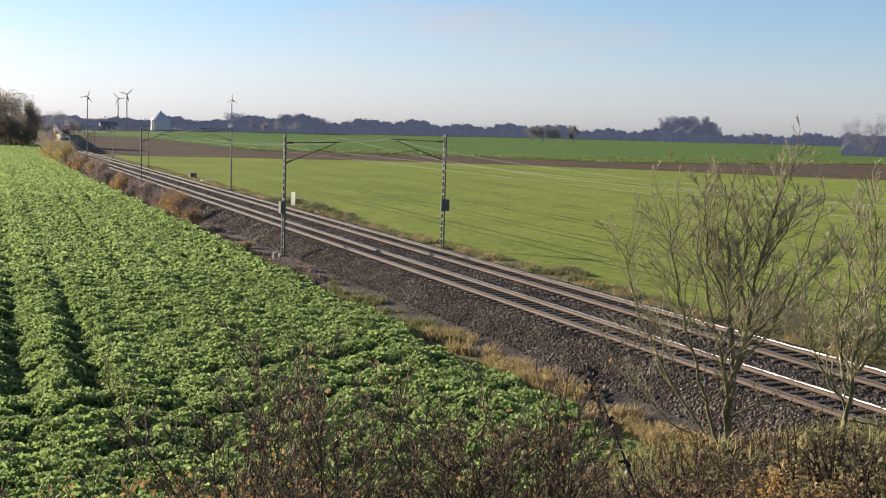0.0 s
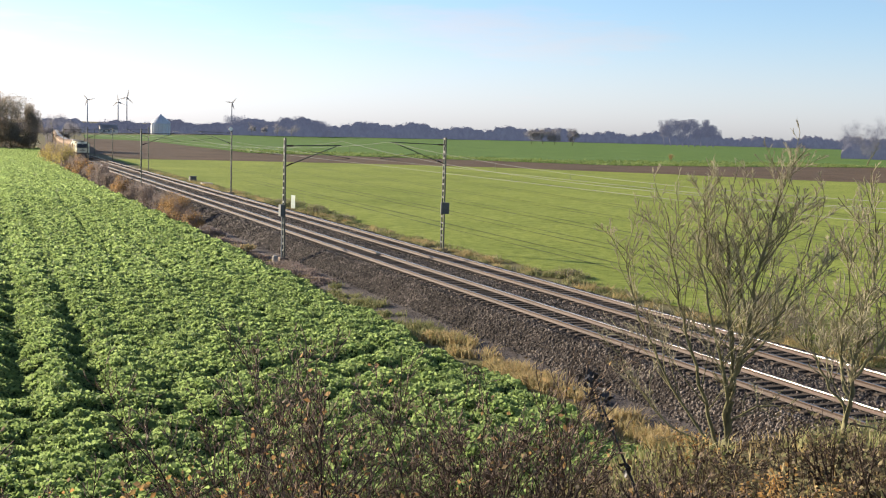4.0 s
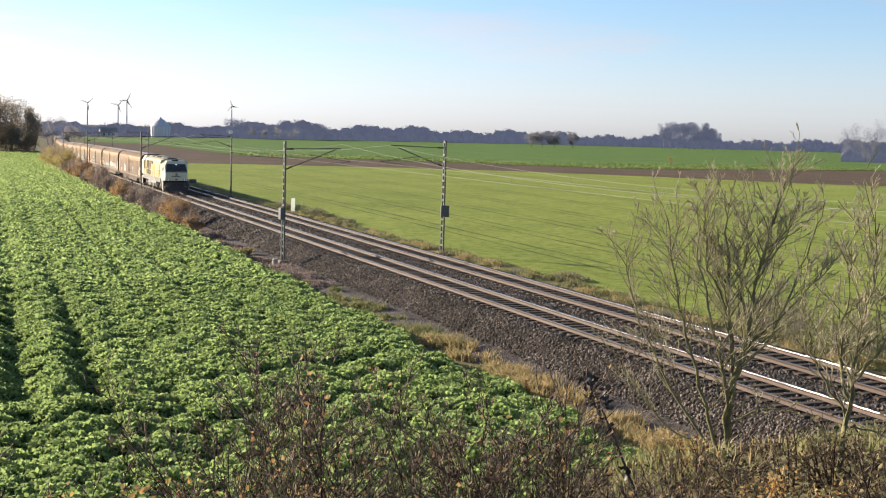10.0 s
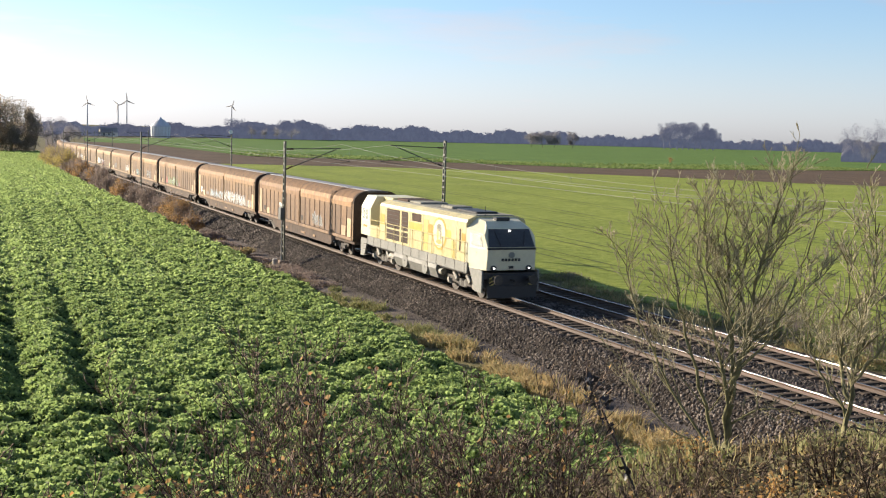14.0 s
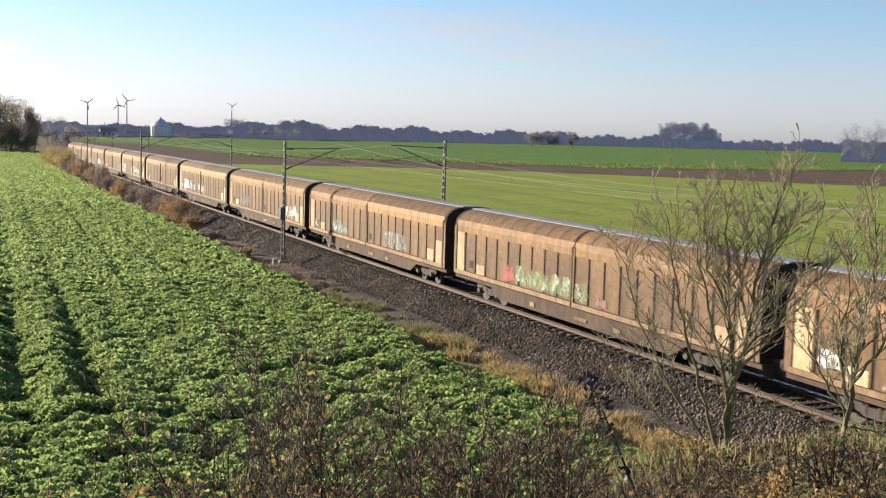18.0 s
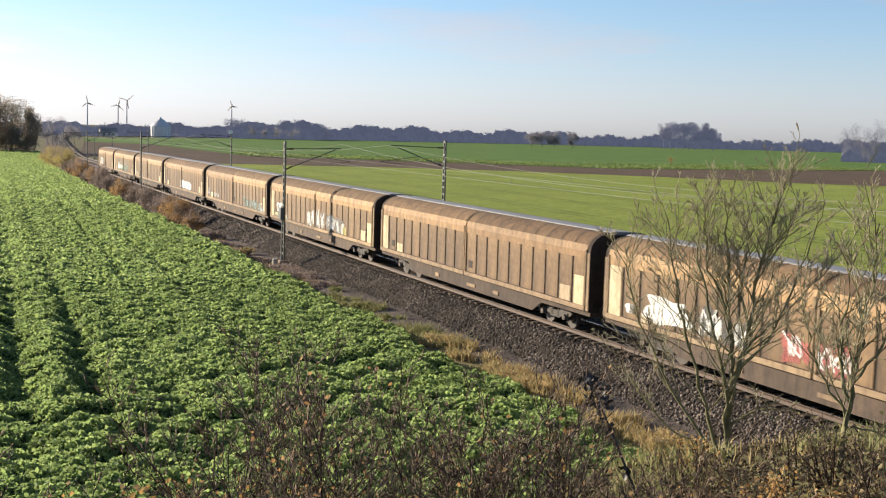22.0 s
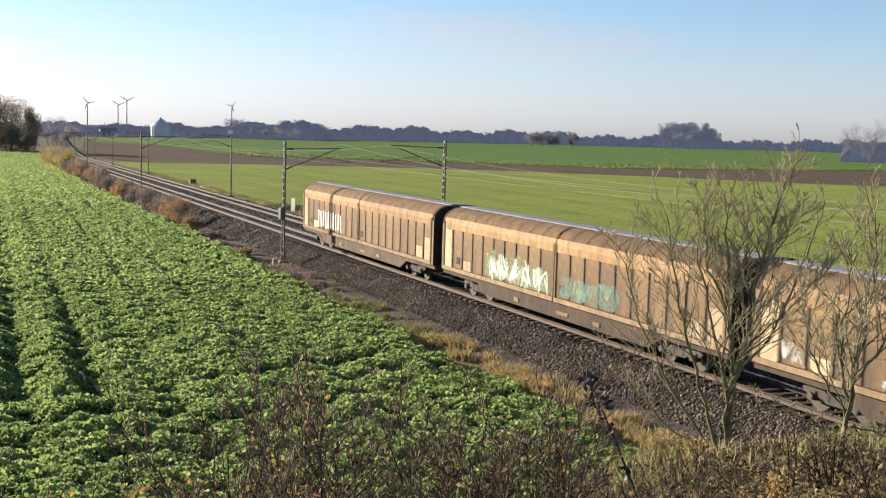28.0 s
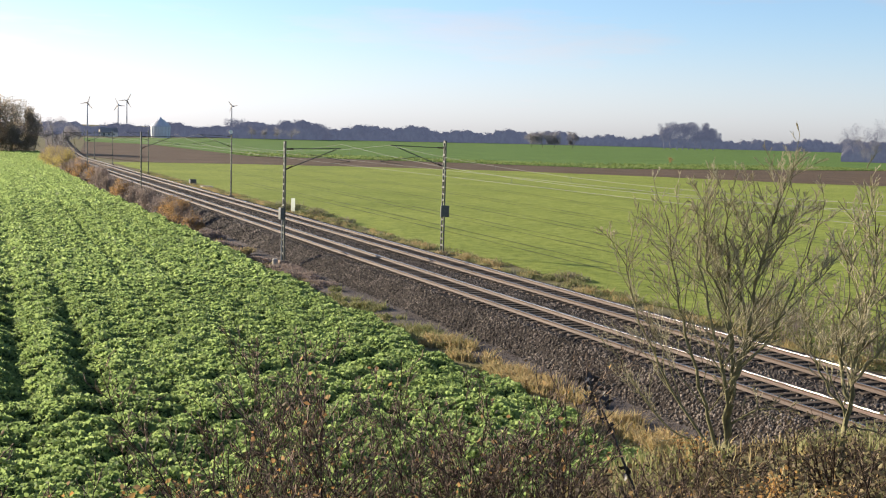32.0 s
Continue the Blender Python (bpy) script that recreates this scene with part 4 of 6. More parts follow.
    part("cab_side", bm, M_CREAM, t)
    bm = fresh()
    block(bm, -w + 0.73, -w + 0.75, 5.5, 6.4, 2.5, 3.5)
    part("side_window", bm, M_GLASS, t, "dark cab window")
    bm = fresh()
    block(bm, -w - 0.012, -w + 0.02, 6.85, 7.95, 2.5, 3.28, 0.005)
    rear = part("window_frame", bm, M_WHITE, t, "white window frame")
    for y0, y1 in ((6.93, 7.36), (7.42, 7.87)):
        bm = fresh()
        block(bm, -w - 0.02, -w + 0.02, y0, y1, 2.58, 3.2)
        part("side_window", bm, M_COATED, rear, "side window that mirrors the bright sky")
    for k in range(5):
        for y in (7.15, -7.35):
            bm = fresh()
            block(bm, -w - 0.008 + (0.155 if y < 0 else 0), -w + 0.19, y + 0.13 * k, y + 0.09 + 0.13 * k, 2.1, 2.24)
            part("lettering_bar", bm, M_ORANGE, t, "orange lettering bar")
    bm = fresh()
    block(bm, -w - 0.003, -w + 0.74, 5.12, 6.6, 1.62, 2.3)
    part("door_step_panel", bm, M_CREAM, t)
    # side grilles, hatches, paint fields
    for y0, y1, z0, z1 in ((2.05, 3.95, 2.42, 3.48), (0.85, 1.75, 2.42, 3.48), (2.05, 3.95, 1.76, 2.32), (0.85, 1.75, 1.76, 2.32)):
        bm = fresh()
        block(bm, -w - 0.012, -w + 0.05, y0, y1, z0, min(z1, 3.5))
        g = part("grille", bm, M_GRILLE, t, "dark ventilation grille")
        for k in range(5):
            bm = fresh()
            z = z0 + (min(z1, 3.5) - z0) * (k + 0.5) / 5
            block(bm, -w - 0.03, -w - 0.01, y0, y1, z - 0.012, z + 0.012)
            part("slat", bm, M_BLACK, g)
    for y0, y1, z0, z1, m, label in ((-0.95, 0.3, 3.08, 3.5, M_GRILLE, "dark hatch"), (-5.9, -5.72, 2.1, 3.2, M_GRILLE, "dark slit"), (-1.1, 0.7, 2.6, 3.0, M_ORANGE, "orange paint field"),
                                     (-2.45, -1.9, 2.55, 3.1, M_ORANGE, "orange paint field"), (-1.9, -1.3, 1.7, 3.3, M_YELLOW, "yellow paint field"), (-4.75, -4.2, 2.6, 3.0, M_ORANGE, "orange paint field"),
                                     (4.3, 5.0, 2.5, 3.1, M_ORANGE, "orange paint field"), (-6.45, -6.0, 2.6, 3.0, M_ORANGE, "orange paint field"), (-5.3, -4.85, 1.7, 2.5, M_YELLOW, "yellow paint field")):
        bm = fresh()
        block(bm, -w - 0.008, -w + 0.02, y0, y1, z0, z1)
        part("side_panel", bm, m, t, label)
    bm = fresh()
    m = Matrix.Translation((-w - 0.004, -3.35, 2.72)) @ Matrix.Rotation(radians(90), 4, "Y") @ Matrix.Diagonal((0.84, 0.86, 1, 1))
    bmesh.ops.create_cone(bm, cap_ends=True, segments=28, radius1=1, radius2=1, depth=0.02, matrix=m)
    oval = part("oval_emblem", bm, M_ORANGE, t, "oval emblem on the side")
    bm = fresh()
    m = Matrix.Translation((-w - 0.012, -3.35, 2.72)) @ Matrix.Rotation(radians(90), 4, "Y") @ Matrix.Diagonal((0.72, 0.74, 1, 1))
    bmesh.ops.create_cone(bm, cap_ends=True, segments=28, radius1=1, radius2=1, depth=0.02, matrix=m)
    part("oval_field", bm, M_FRONT, oval)
    for k, (dy, dz, a, b) in enumerate(((0, 0.3, 0.3, 0.2), (0.16, -0.05, 0.14, 0.3), (-0.2, -0.1, 0.12, 0.26), (0, -0.42, 0.36, 0.12))):
        bm = fresh()
        m = Matrix.Translation((-w - 0.023, -3.35 + dy, 2.72 + dz)) @ Matrix.Rotation(radians(90), 4, "Y") @ Matrix.Diagonal((b, a, 1, 1))
        bmesh.ops.create_cone(bm, cap_ends=True, segments=18, radius1=1, radius2=1, depth=0.006, matrix=m)
        part("oval_mark", bm, M_YELLOW if k % 2 else M_LROOF, oval)
    for y in (4.15, 0.5, -1.25, -5.4, -6.45):
        bm = fresh()
        block(bm, -w - 0.006, -w + 0.01, y - 0.02, y + 0.02, 1.65, 3.54)
        part("panel_joint", bm, M_LROOF, t)
    for y in np.arange(-6.4, 6.9, 1.12):
        bm = fresh()
        block(bm, -w - 0.022, -w, y - 0.015, y + 0.015, 1.14, 1.6)
        part("sill_bracket", bm, M_BOGIE, t)
    for z in (2.62, 2.1):
        bm = fresh()
        rod(bm, (-w - 0.07, -6.6, z), (-w - 0.07, 6.6, z), 0.022, 6)
        part("hand_rail", bm, M_CREAM, t, "cream hand rail")
    for y in np.arange(-6.5, 6.6, 1.31):
        bm = fresh()
        rod(bm, (-w - 0.07, y, 1.6), (-w - 0.07, y, 2.64), 0.018, 6)
        part("rail_post", bm, M_CREAM, t)
    # roof gear
    for x0, x1, y0, y1, h, m in ((-0.6, 0.5, -5.6, -3.3, 0.1, M_BLACK), (-0.55, 0.55, -2.6, -1.2, 0.14, M_LROOF), (-0.75, 0.75, 1.0, 2.6, 0.1, M_LROOF), (-0.75, 0.75, 2.8, 4.4, 0.12, M_GRILLE)):
        bm = fresh()
        block(bm, x0, x1, y0, y1, 3.9, 3.92 + h, 0.03)
        part("roof_hatch", bm, m, t)
    bm = fresh()
    block(bm, -0.35, 0.35, -7.2, -6.8, 3.66, 3.86, 0.03)
    part("horn_box", bm, M_BLACK, t)
    bm = fresh()
    rod(bm, (-0.5, -6.3, 3.88), (-0.5, -6.3, 4.35), 0.014, 5)
    part("aerial", bm, M_BLACK, t)
    for s in (-1, 1):
        bm = fresh()
        for k in range(3):
            y, z = -8.235, 1.12 - 0.16 * k
            bm.faces.new([bm.verts.new(p) for p in ((s * 0.85, y, z), (s * 1.1, y, z - 0.12), (s * 1.1, y, z - 0.05), (s * 0.85, y, z + 0.07))])
        part("warning_stripes", bm, M_YELLOW, t, "yellow slanted warning stripes")
    # the body is a little lower than drawn above
    for o in t.children:
        if o.type == "EMPTY":
            continue
        for q in (o, *o.children):
            for v in q.data.vertices:
                if v.co.z > 1.6:
                    v.co.z = 1.6 + (v.co.z - 1.6) * 0.94
    return t


loco = locomotive()

# ---- graffiti, wagon by wagon from the locomotive ----
SPRAYS = {
    0: ((3.6, 5.2, 1.45, 2.5, M_SPRAY_WHITE, 2, None), (-5.2, -3.0, 1.5, 2.4, M_SPRAY_FADED, 3, None)),
    1: ((9.0, 9.9, 1.6, 2.3, M_SPRAY_WHITE, 1, None), (6.0, 7.4, 1.5, 1.95, M_PANEL, 3, M_SPRAY_FADED), (0.4, 5.6, 1.45, 2.3, M_SPRAY_FADED, 5, M_SPRAY_BLUE), (-8.2, 0.4, 1.35, 2.45, M_SPRAY_FADED, 8, M_SPRAY_WHITE), (-10.2, -8.4, 1.45, 2.1, M_SPRAY_FADED, 2, None)),
    2: ((5.0, 6.0, 1.45, 2.3, M_SPRAY_RED, 1, None), (-1.2, 4.8, 1.45, 2.4, M_SPRAY_GREEN, 6, M_SPRAY_FADED), (-2.6, -1.6, 1.45, 1.9, M_SPRAY_RED, 2, None)),
    3: ((9.2, 9.9, 1.5, 2.1, M_SPRAY_FADED, 1, None), (3.4, 6.2, 1.45, 2.3, M_SPRAY_TEAL, 3, M_SPRAY_FADED), (-6.2, -2.8, 1.45, 2.5, M_SPRAY_FADED, 4, None)),
    4: ((-9.6, -6.4, 1.45, 2.6, M_PANEL, 3, M_SPRAY_WHITE), (4.4, 7.0, 1.5, 2.5, M_PANEL, 3, M_SPRAY_GREY)),
    5: ((6.0, 8.6, 1.45, 2.7, M_SPRAY_WHITE, 1, None), (9.3, 9.8, 1.6, 2.0, M_SPRAY_WHITE, 1, None), (2.8, 5.4, 1.45, 2.6, M_SPRAY_BLACK, 3, M_SPRAY_WHITE), (-1.4, 1.4, 1.45, 2.5, M_SPRAY_RED, 3, M_SPRAY_WHITE)),
    7: ((7.2, 9.4, 1.75, 2.55, M_SPRAY_WHITE, 3, None), (6.6, 9.9, 1.4, 1.75, M_SPRAY_BLUE, 3, M_SPRAY_YELLOW), (-2.0, 1.8, 1.35, 2.7, M_SPRAY_FADED, 4, M_SPRAY_WHITE), (-6.2, -2.4, 1.35, 2.5, M_SPRAY_GREY, 4, M_SPRAY_WHITE), (-6.4, -5.6, 1.4, 2.0, M_SPRAY_YELLOW, 1, None)),
    8: ((8.8, 10.0, 1.5, 2.4, M_PANEL, 2, M_SPRAY_FADED), (5.6, 7.6, 1.5, 2.0, M_PANEL, 3, M_SPRAY_FADED), (-9.8, -3.8, 1.4, 2.2, M_SPRAY_TEAL, 5, None), (-10.4, -9.0, 1.4, 1.7, M_SPRAY_BLUE, 1, None)),
    9: ((-5.2, 0.6, 1.4, 2.42, M_SPRAY_WHITE, 5, M_SPRAY_FADED), (9.4, 10.0, 1.45, 2.1, M_SPRAY_FADED, 1, None)),
    10: ((9.0, 10.0, 1.45, 2.2, M_PANEL, 2, M_SPRAY_FADED), (4.0, 6.0, 1.45, 1.8, M_SPRAY_FADED, 3, None)),
    11: ((0.5, 6.4, 1.35, 2.75, M_SPRAY_GREEN, 5, M_SPRAY_WHITE), (0.9, 6.0, 1.45, 2.4, M_SPRAY_FADED, 5, M_SPRAY_WHITE), (-4.8, -0.5, 1.4, 2.6, M_SPRAY_TEAL, 4, M_SPRAY_GREEN)),
}
for i, patches in SPRAYS.items():
    for j, (a, b, c, d, m, n, o) in enumerate(patches):
        spray(wagons[i], a, b, c, d, m, 50 + 7 * i + j, n, o)
bars(wagons[12], 3.0, 8.0, 1.5, 2.6, M_SPRAY_WHITE)


# ---- what grows ----


def leaf_cloud(points, sizes, seed, flat=0.5, ratio=0.6):
    """Small leaves, each of two halves bent along the middle, at the points given."""
    r = np.random.default_rng(seed)
    n = len(points)
    u = r.normal(size=(n, 3))
    u[:, 2] *= flat
    u /= np.linalg.norm(u, axis=1, keepdims=True)
    k = r.normal(size=(n, 3))
    v = np.cross(u, k)
    v /= np.linalg.norm(v, axis=1, keepdims=True)
    w = np.cross(u, v)
    s = sizes[:, None]
    left, right = points + (v * ratio * 0.5 + w * 0.12) * s, points + (w * 0.12 - v * ratio * 0.5) * s
    verts = np.stack([points - u * s * 0.5, left, points + u * s * 0.5, right], 1).reshape(-1, 3)
    f = np.array([(0, 2, 1), (0, 3, 2)])
    return verts, (f[None] + 4 * np.arange(n)[:, None, None]).reshape(-1, 3)


def blades(points, heights, seed, width=0.02, lean=0.35):
    """Grass blades: slim upright three-cornered strips."""
    r = np.random.default_rng(seed)
    n = len(points)
    a = r.uniform(0, math.tau, n)
    side = np.stack([np.cos(a), np.sin(a), 0 * a], 1) * width * r.uniform(0.6, 1.4, (n, 1))
    t = r.normal(size=(n, 3)) * lean
    t[:, 2] = 1
    tip = points + t * heights[:, None]
    mid = points + t * heights[:, None] * np.array([0.35, 0.35, 0.6])
    verts = np.stack([points - side, points + side, mid + side * 0.7, mid - side * 0.7, tip], 1).reshape(-1, 3)
    f = np.array([(0, 1, 2), (0, 2, 3), (3, 2, 4)])
    return verts, (f[None] + 5 * np.arange(n)[:, None, None]).reshape(-1, 3)


def lands(x, y):
    return np.array([land(a, b) for a, b in zip(x, y)])


def mounds(x, y, cell, seed):
    """Height 0 to 1 of rounded plants on a jittered grid."""
    def pick(i, j, k):
        v = np.sin(i * 127.1 + j * 311.7 + k * 74.7 + seed) * 43758.5453
        return v - np.floor(v)

    u, v = x / cell, y / cell
    i0, j0 = np.floor(u), np.floor(v)
    best = np.zeros_like(u)
    for di in (-1, 0, 1):
        for dj in (-1, 0, 1):
            i, j = i0 + di, j0 + dj
            d = np.hypot(u - i - pick(i, j, 1), v - j - pick(i, j, 2)) / (0.62 + 0.3 * pick(i, j, 3))
            best = np.maximum(best, np.sqrt(np.clip(1 - d * d, 0, 1)) * (0.65 + 0.35 * pick(i, j, 4)))
    return best


def hump(x, y):
    """Height of the leafy crop over the ground: rounded plants, wheel lanes, hollows."""
    x, y = np.asarray(x, float), np.asarray(y, float)
    near = np.clip((190 - y) / 70, 0.4, 1)
    across_rows = x - 0.0385 * y
    h = 0.42 + near * (0.2 * mounds(x, y * 1.2, 1.15, 0.3) + 0.3 * mounds(x, y, 0.52, 1.7) - 0.2) + 0.05 * np.sin(across_rows * 3.1) + 0.05 * np.sin(across_rows * 1.13 + 0.4)
    for lane, wide in ((-20.66, 0.5), (-22.9, 0.55)):
        worn = (y > 35.6) * np.clip(2.2 - y / 33, 0.15, 1)
        h = h - 0.6 * np.exp(-((across_rows - lane + 0.12 * np.sin(y * 0.9) + 0.16 * np.sin(y * 2.7 + lane)) / (wide * (0.5 + 0.5 * worn))) ** 2) * worn * (0.8 + 0.2 * np.sin(y * 1.9))
    for lane in (-17.2, -14.6, -11.3, -8.4):
        h = h - 0.2 * np.exp(-((across_rows - lane + 0.15 * np.sin(y * 0.23)) / 0.28) ** 2) * np.clip((y - 48) / 30, 0, 1)
    end = y - 36.3 - 0.45 * np.clip(x + 18.5, 0, 9) + 0.35 * np.sin(x * 1.7) + 0.25 * np.sin(x * 3.9 + 1)
    for at, deep, f in ((0, 0.34, 0.37), (-2.6, 0.3, 0.61), (-5.0, 0.34, 0.43), (-7.3, 0.26, 0.53)):
        h = h - deep * np.exp(-((end - at) / 0.42) ** 2) * np.clip(0.55 + 0.75 * np.sin(x * f + at * 2.1), 0, 1)
    return np.clip(h, 0.03, 0.95)


def crop_edge(y):
    """The crop's edge beside the line."""
    return np.array([bend(v) for v in np.atleast_1d(y)]) - 5.7 - 0.02 * np.clip(60 - y, 0, 40) + 0.25 * np.sin(y * 0.43) + 0.2 * np.sin(y * 1.3)


def crop(count, y0, y1, size, seed, power=1.0):
    r = np.random.default_rng(seed)
    y = y0 + (y1 - y0) * r.random(count) ** power
    lo = -25.5 + (y - 25) * 0.035
    x = lo + (crop_edge(y) - lo) * r.random(count)
    h = hump(x, y)
    edge = np.clip((crop_edge(y) - x) / 0.45, 0.35, 1)
    z = lands(x, y) + h * edge * (1.0 - 0.3 * r.random(count) ** 2) + 0.02
    return leaf_cloud(np.stack([x, y, z], 1), size * r.uniform(0.6, 1.35, count), seed, 0.55 if y0 < 50 else 0.7, 0.8)


# underlayer sheet that fills the leaf gaps with shade-dark colour
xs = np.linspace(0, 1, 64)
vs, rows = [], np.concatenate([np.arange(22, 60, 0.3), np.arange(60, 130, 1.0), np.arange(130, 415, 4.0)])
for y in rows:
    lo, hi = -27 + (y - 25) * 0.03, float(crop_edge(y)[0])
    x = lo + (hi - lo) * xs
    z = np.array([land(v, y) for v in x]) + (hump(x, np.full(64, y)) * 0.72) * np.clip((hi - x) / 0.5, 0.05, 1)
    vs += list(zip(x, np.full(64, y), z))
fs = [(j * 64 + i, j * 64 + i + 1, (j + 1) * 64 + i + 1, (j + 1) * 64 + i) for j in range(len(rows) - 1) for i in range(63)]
tagged(raw("crop_field", vs, fs, M_CROPSHADE, smooth=True), "dense knee-high leafy green crop with wheel lanes", "field", kind="structure")
for i, (count, y0, y1, size, power) in enumerate(((185000, 22, 62, 0.15, 1.0), (120000, 60, 125, 0.27, 1.1), (120000, 122, 412, 0.46, 1.3))):
    v, f = crop(count, y0, y1, size, 20 + i, power)
    tagged(raw("crop_leaves", v, f, M_CROP), "fresh green leaves of the field crop", "crop", kind="stuff")


def tuft_strip(name, count, x0, x1, y0, y1, height, material, seed, label, power=1.3, clump=0.0):
    r = np.random.default_rng(seed)
    y = y0 + (y1 - y0) * r.random(count) ** power
    x = r.uniform(x0, x1, count)
    tall = np.ones(count)
    if clump:
        keep = (np.sin(y * 1.9 + 2 * np.sin(x * 1.3)) + np.sin(y * 0.7 + x) + r.normal(size=count) * 0.6) > clump
        x, y = x[keep], y[keep]
        m = max(8, len(x) // 45)
        i = r.integers(0, m, len(x))
        spread = 0.13 + 0.0006 * y[:m]
        x, y = x[:m][i] + r.normal(size=len(i)) * spread[i], y[:m][i] + r.normal(size=len(i)) * spread[i]
        tall = r.uniform(0.55, 1.25, m)[i]
    x = x + np.array([bend(v) for v in y])
    p = np.stack([x, y, lands(x, y) + 0.02], 1)
    v, f = blades(p, height * tall[:len(p)] * r.uniform(0.5, 1.3, len(p)), seed, 0.014 + 0.02 * height, 0.5)
    return tagged(raw(name, v, f, material), label, "grass", kind="stuff")


tuft_strip("dry_grass", 24000, -5.5, -4.2, 24, 44.5, 0.36, M_DRYGRASS, 41, "tall dry yellow grass along the crop's edge", 1.0, 0.25)
tuft_strip("verge_grass", 14000, -5.4, -4.1, 43, 60, 0.34, M_VERGEGRASS, 45, "grey-green clumps of verge grass beside the cinder path", 1.0, 0.75)
tuft_strip("dry_grass", 7000, -5.6, -4.5, 58, 130, 0.3, M_DRYGRASS, 46, "sparse dry grass beside the cinder path", 1.2, 0.7)
tuft_strip("verge_grass", 16000, -6.4, -4.6, 18, 60, 0.16, M_VERGEGRASS, 42, "short green and straw-coloured verge grass", 1.0, 0.2)
tuft_strip("verge_grass", 60000, 7.2, 9.9, 22, 230, 0.24, M_VERGEGRASS, 43, "pale tufts of verge grass between track and field", 1.5, -0.2)
tuft_strip("dry_grass", 30000, 7.3, 9.2, 22, 200, 0.34, M_DRYGRASS, 44, "pale dry grass tufts beside the second track", 1.5, 0.5)


class Wood:
    """Gathers tapered branches into one mesh."""

    def __init__(self, sides=5):
        self.v, self.f, self.k = [], [], sides

    def limb(self, pts, radii):
        k, base = self.k, len(self.v)
        for i, p in enumerate(pts):
            d = (pts[min(i + 1, len(pts) - 1)] - pts[max(i - 1, 0)]).normalized()
            q = d.to_track_quat("Z", "Y").to_matrix()
            for j in range(k):
                a = math.tau * j / k
                self.v.append(p + q @ Vector((math.cos(a), math.sin(a), 0)) * radii[i])
        for i in range(len(pts) - 1):
            for j in range(k):
                a, b = base + i * k + j, base + i * k + (j + 1) % k
                self.f.append((a, b, b + k, a + k))

    def mesh(self, name, material, parent=None, label=""):
        ob = raw(name, [tuple(p) for p in self.v], self.f, material, parent, smooth=True)
        if label:
            ob["label"] = label
        return ob


REACH = ((0.28, 0.6), (0.22, 0.5), (0.25, 0.55))    # a side branch's share of its bearer's length, level by level


def grow(woods, r, start, way, length, radius, level, levels, spread=0.55, up=0.25, kids=5, tips=None, least=0.0042, thin=0.42):
    """A branch and, level by level, those that it bears."""
    n = 6 if level < 2 else 4 if level < 3 else 2
    pts, radii, p, d = [start.copy()], [radius], start.copy(), way.normalized()
    for i in range(n):
        d = (d + Vector((r.gauss(0, 0.13), r.gauss(0, 0.13), r.gauss(0, 0.08) + up * 0.16))).normalized()
        p = p + d * (length / n)
        pts.append(p.copy())
        radii.append(max(least, radius * (1 - 0.85 * (i + 1) / n)))
    woods[min(level, len(woods) - 1)].limb(pts, radii)
    if level >= levels:
        if tips is not None:
            tips += pts[-2:]
        return
    for i in range(kids[min(level, len(kids) - 1)] if isinstance(kids, tuple) else kids):
        f = r.uniform(0.3, 0.98)
        k = min(int(f * n), n - 1)
        at = pts[k].lerp(pts[k + 1], f * n - k)
        axis = (pts[k + 1] - pts[k]).normalized()
        side = axis.cross(Vector((r.gauss(0, 1), r.gauss(0, 1), r.gauss(0, 1)))).normalized()
        grow(woods, r, at, axis + side * r.uniform(0.7, 1.4) * spread + Vector((0, 0, up)), length * r.uniform(*REACH[min(level, 2)]) * (1.12 - 0.6 * f), max(least, radii[k] * thin),
             level + 1, levels, spread, up, kids, tips, least, thin)


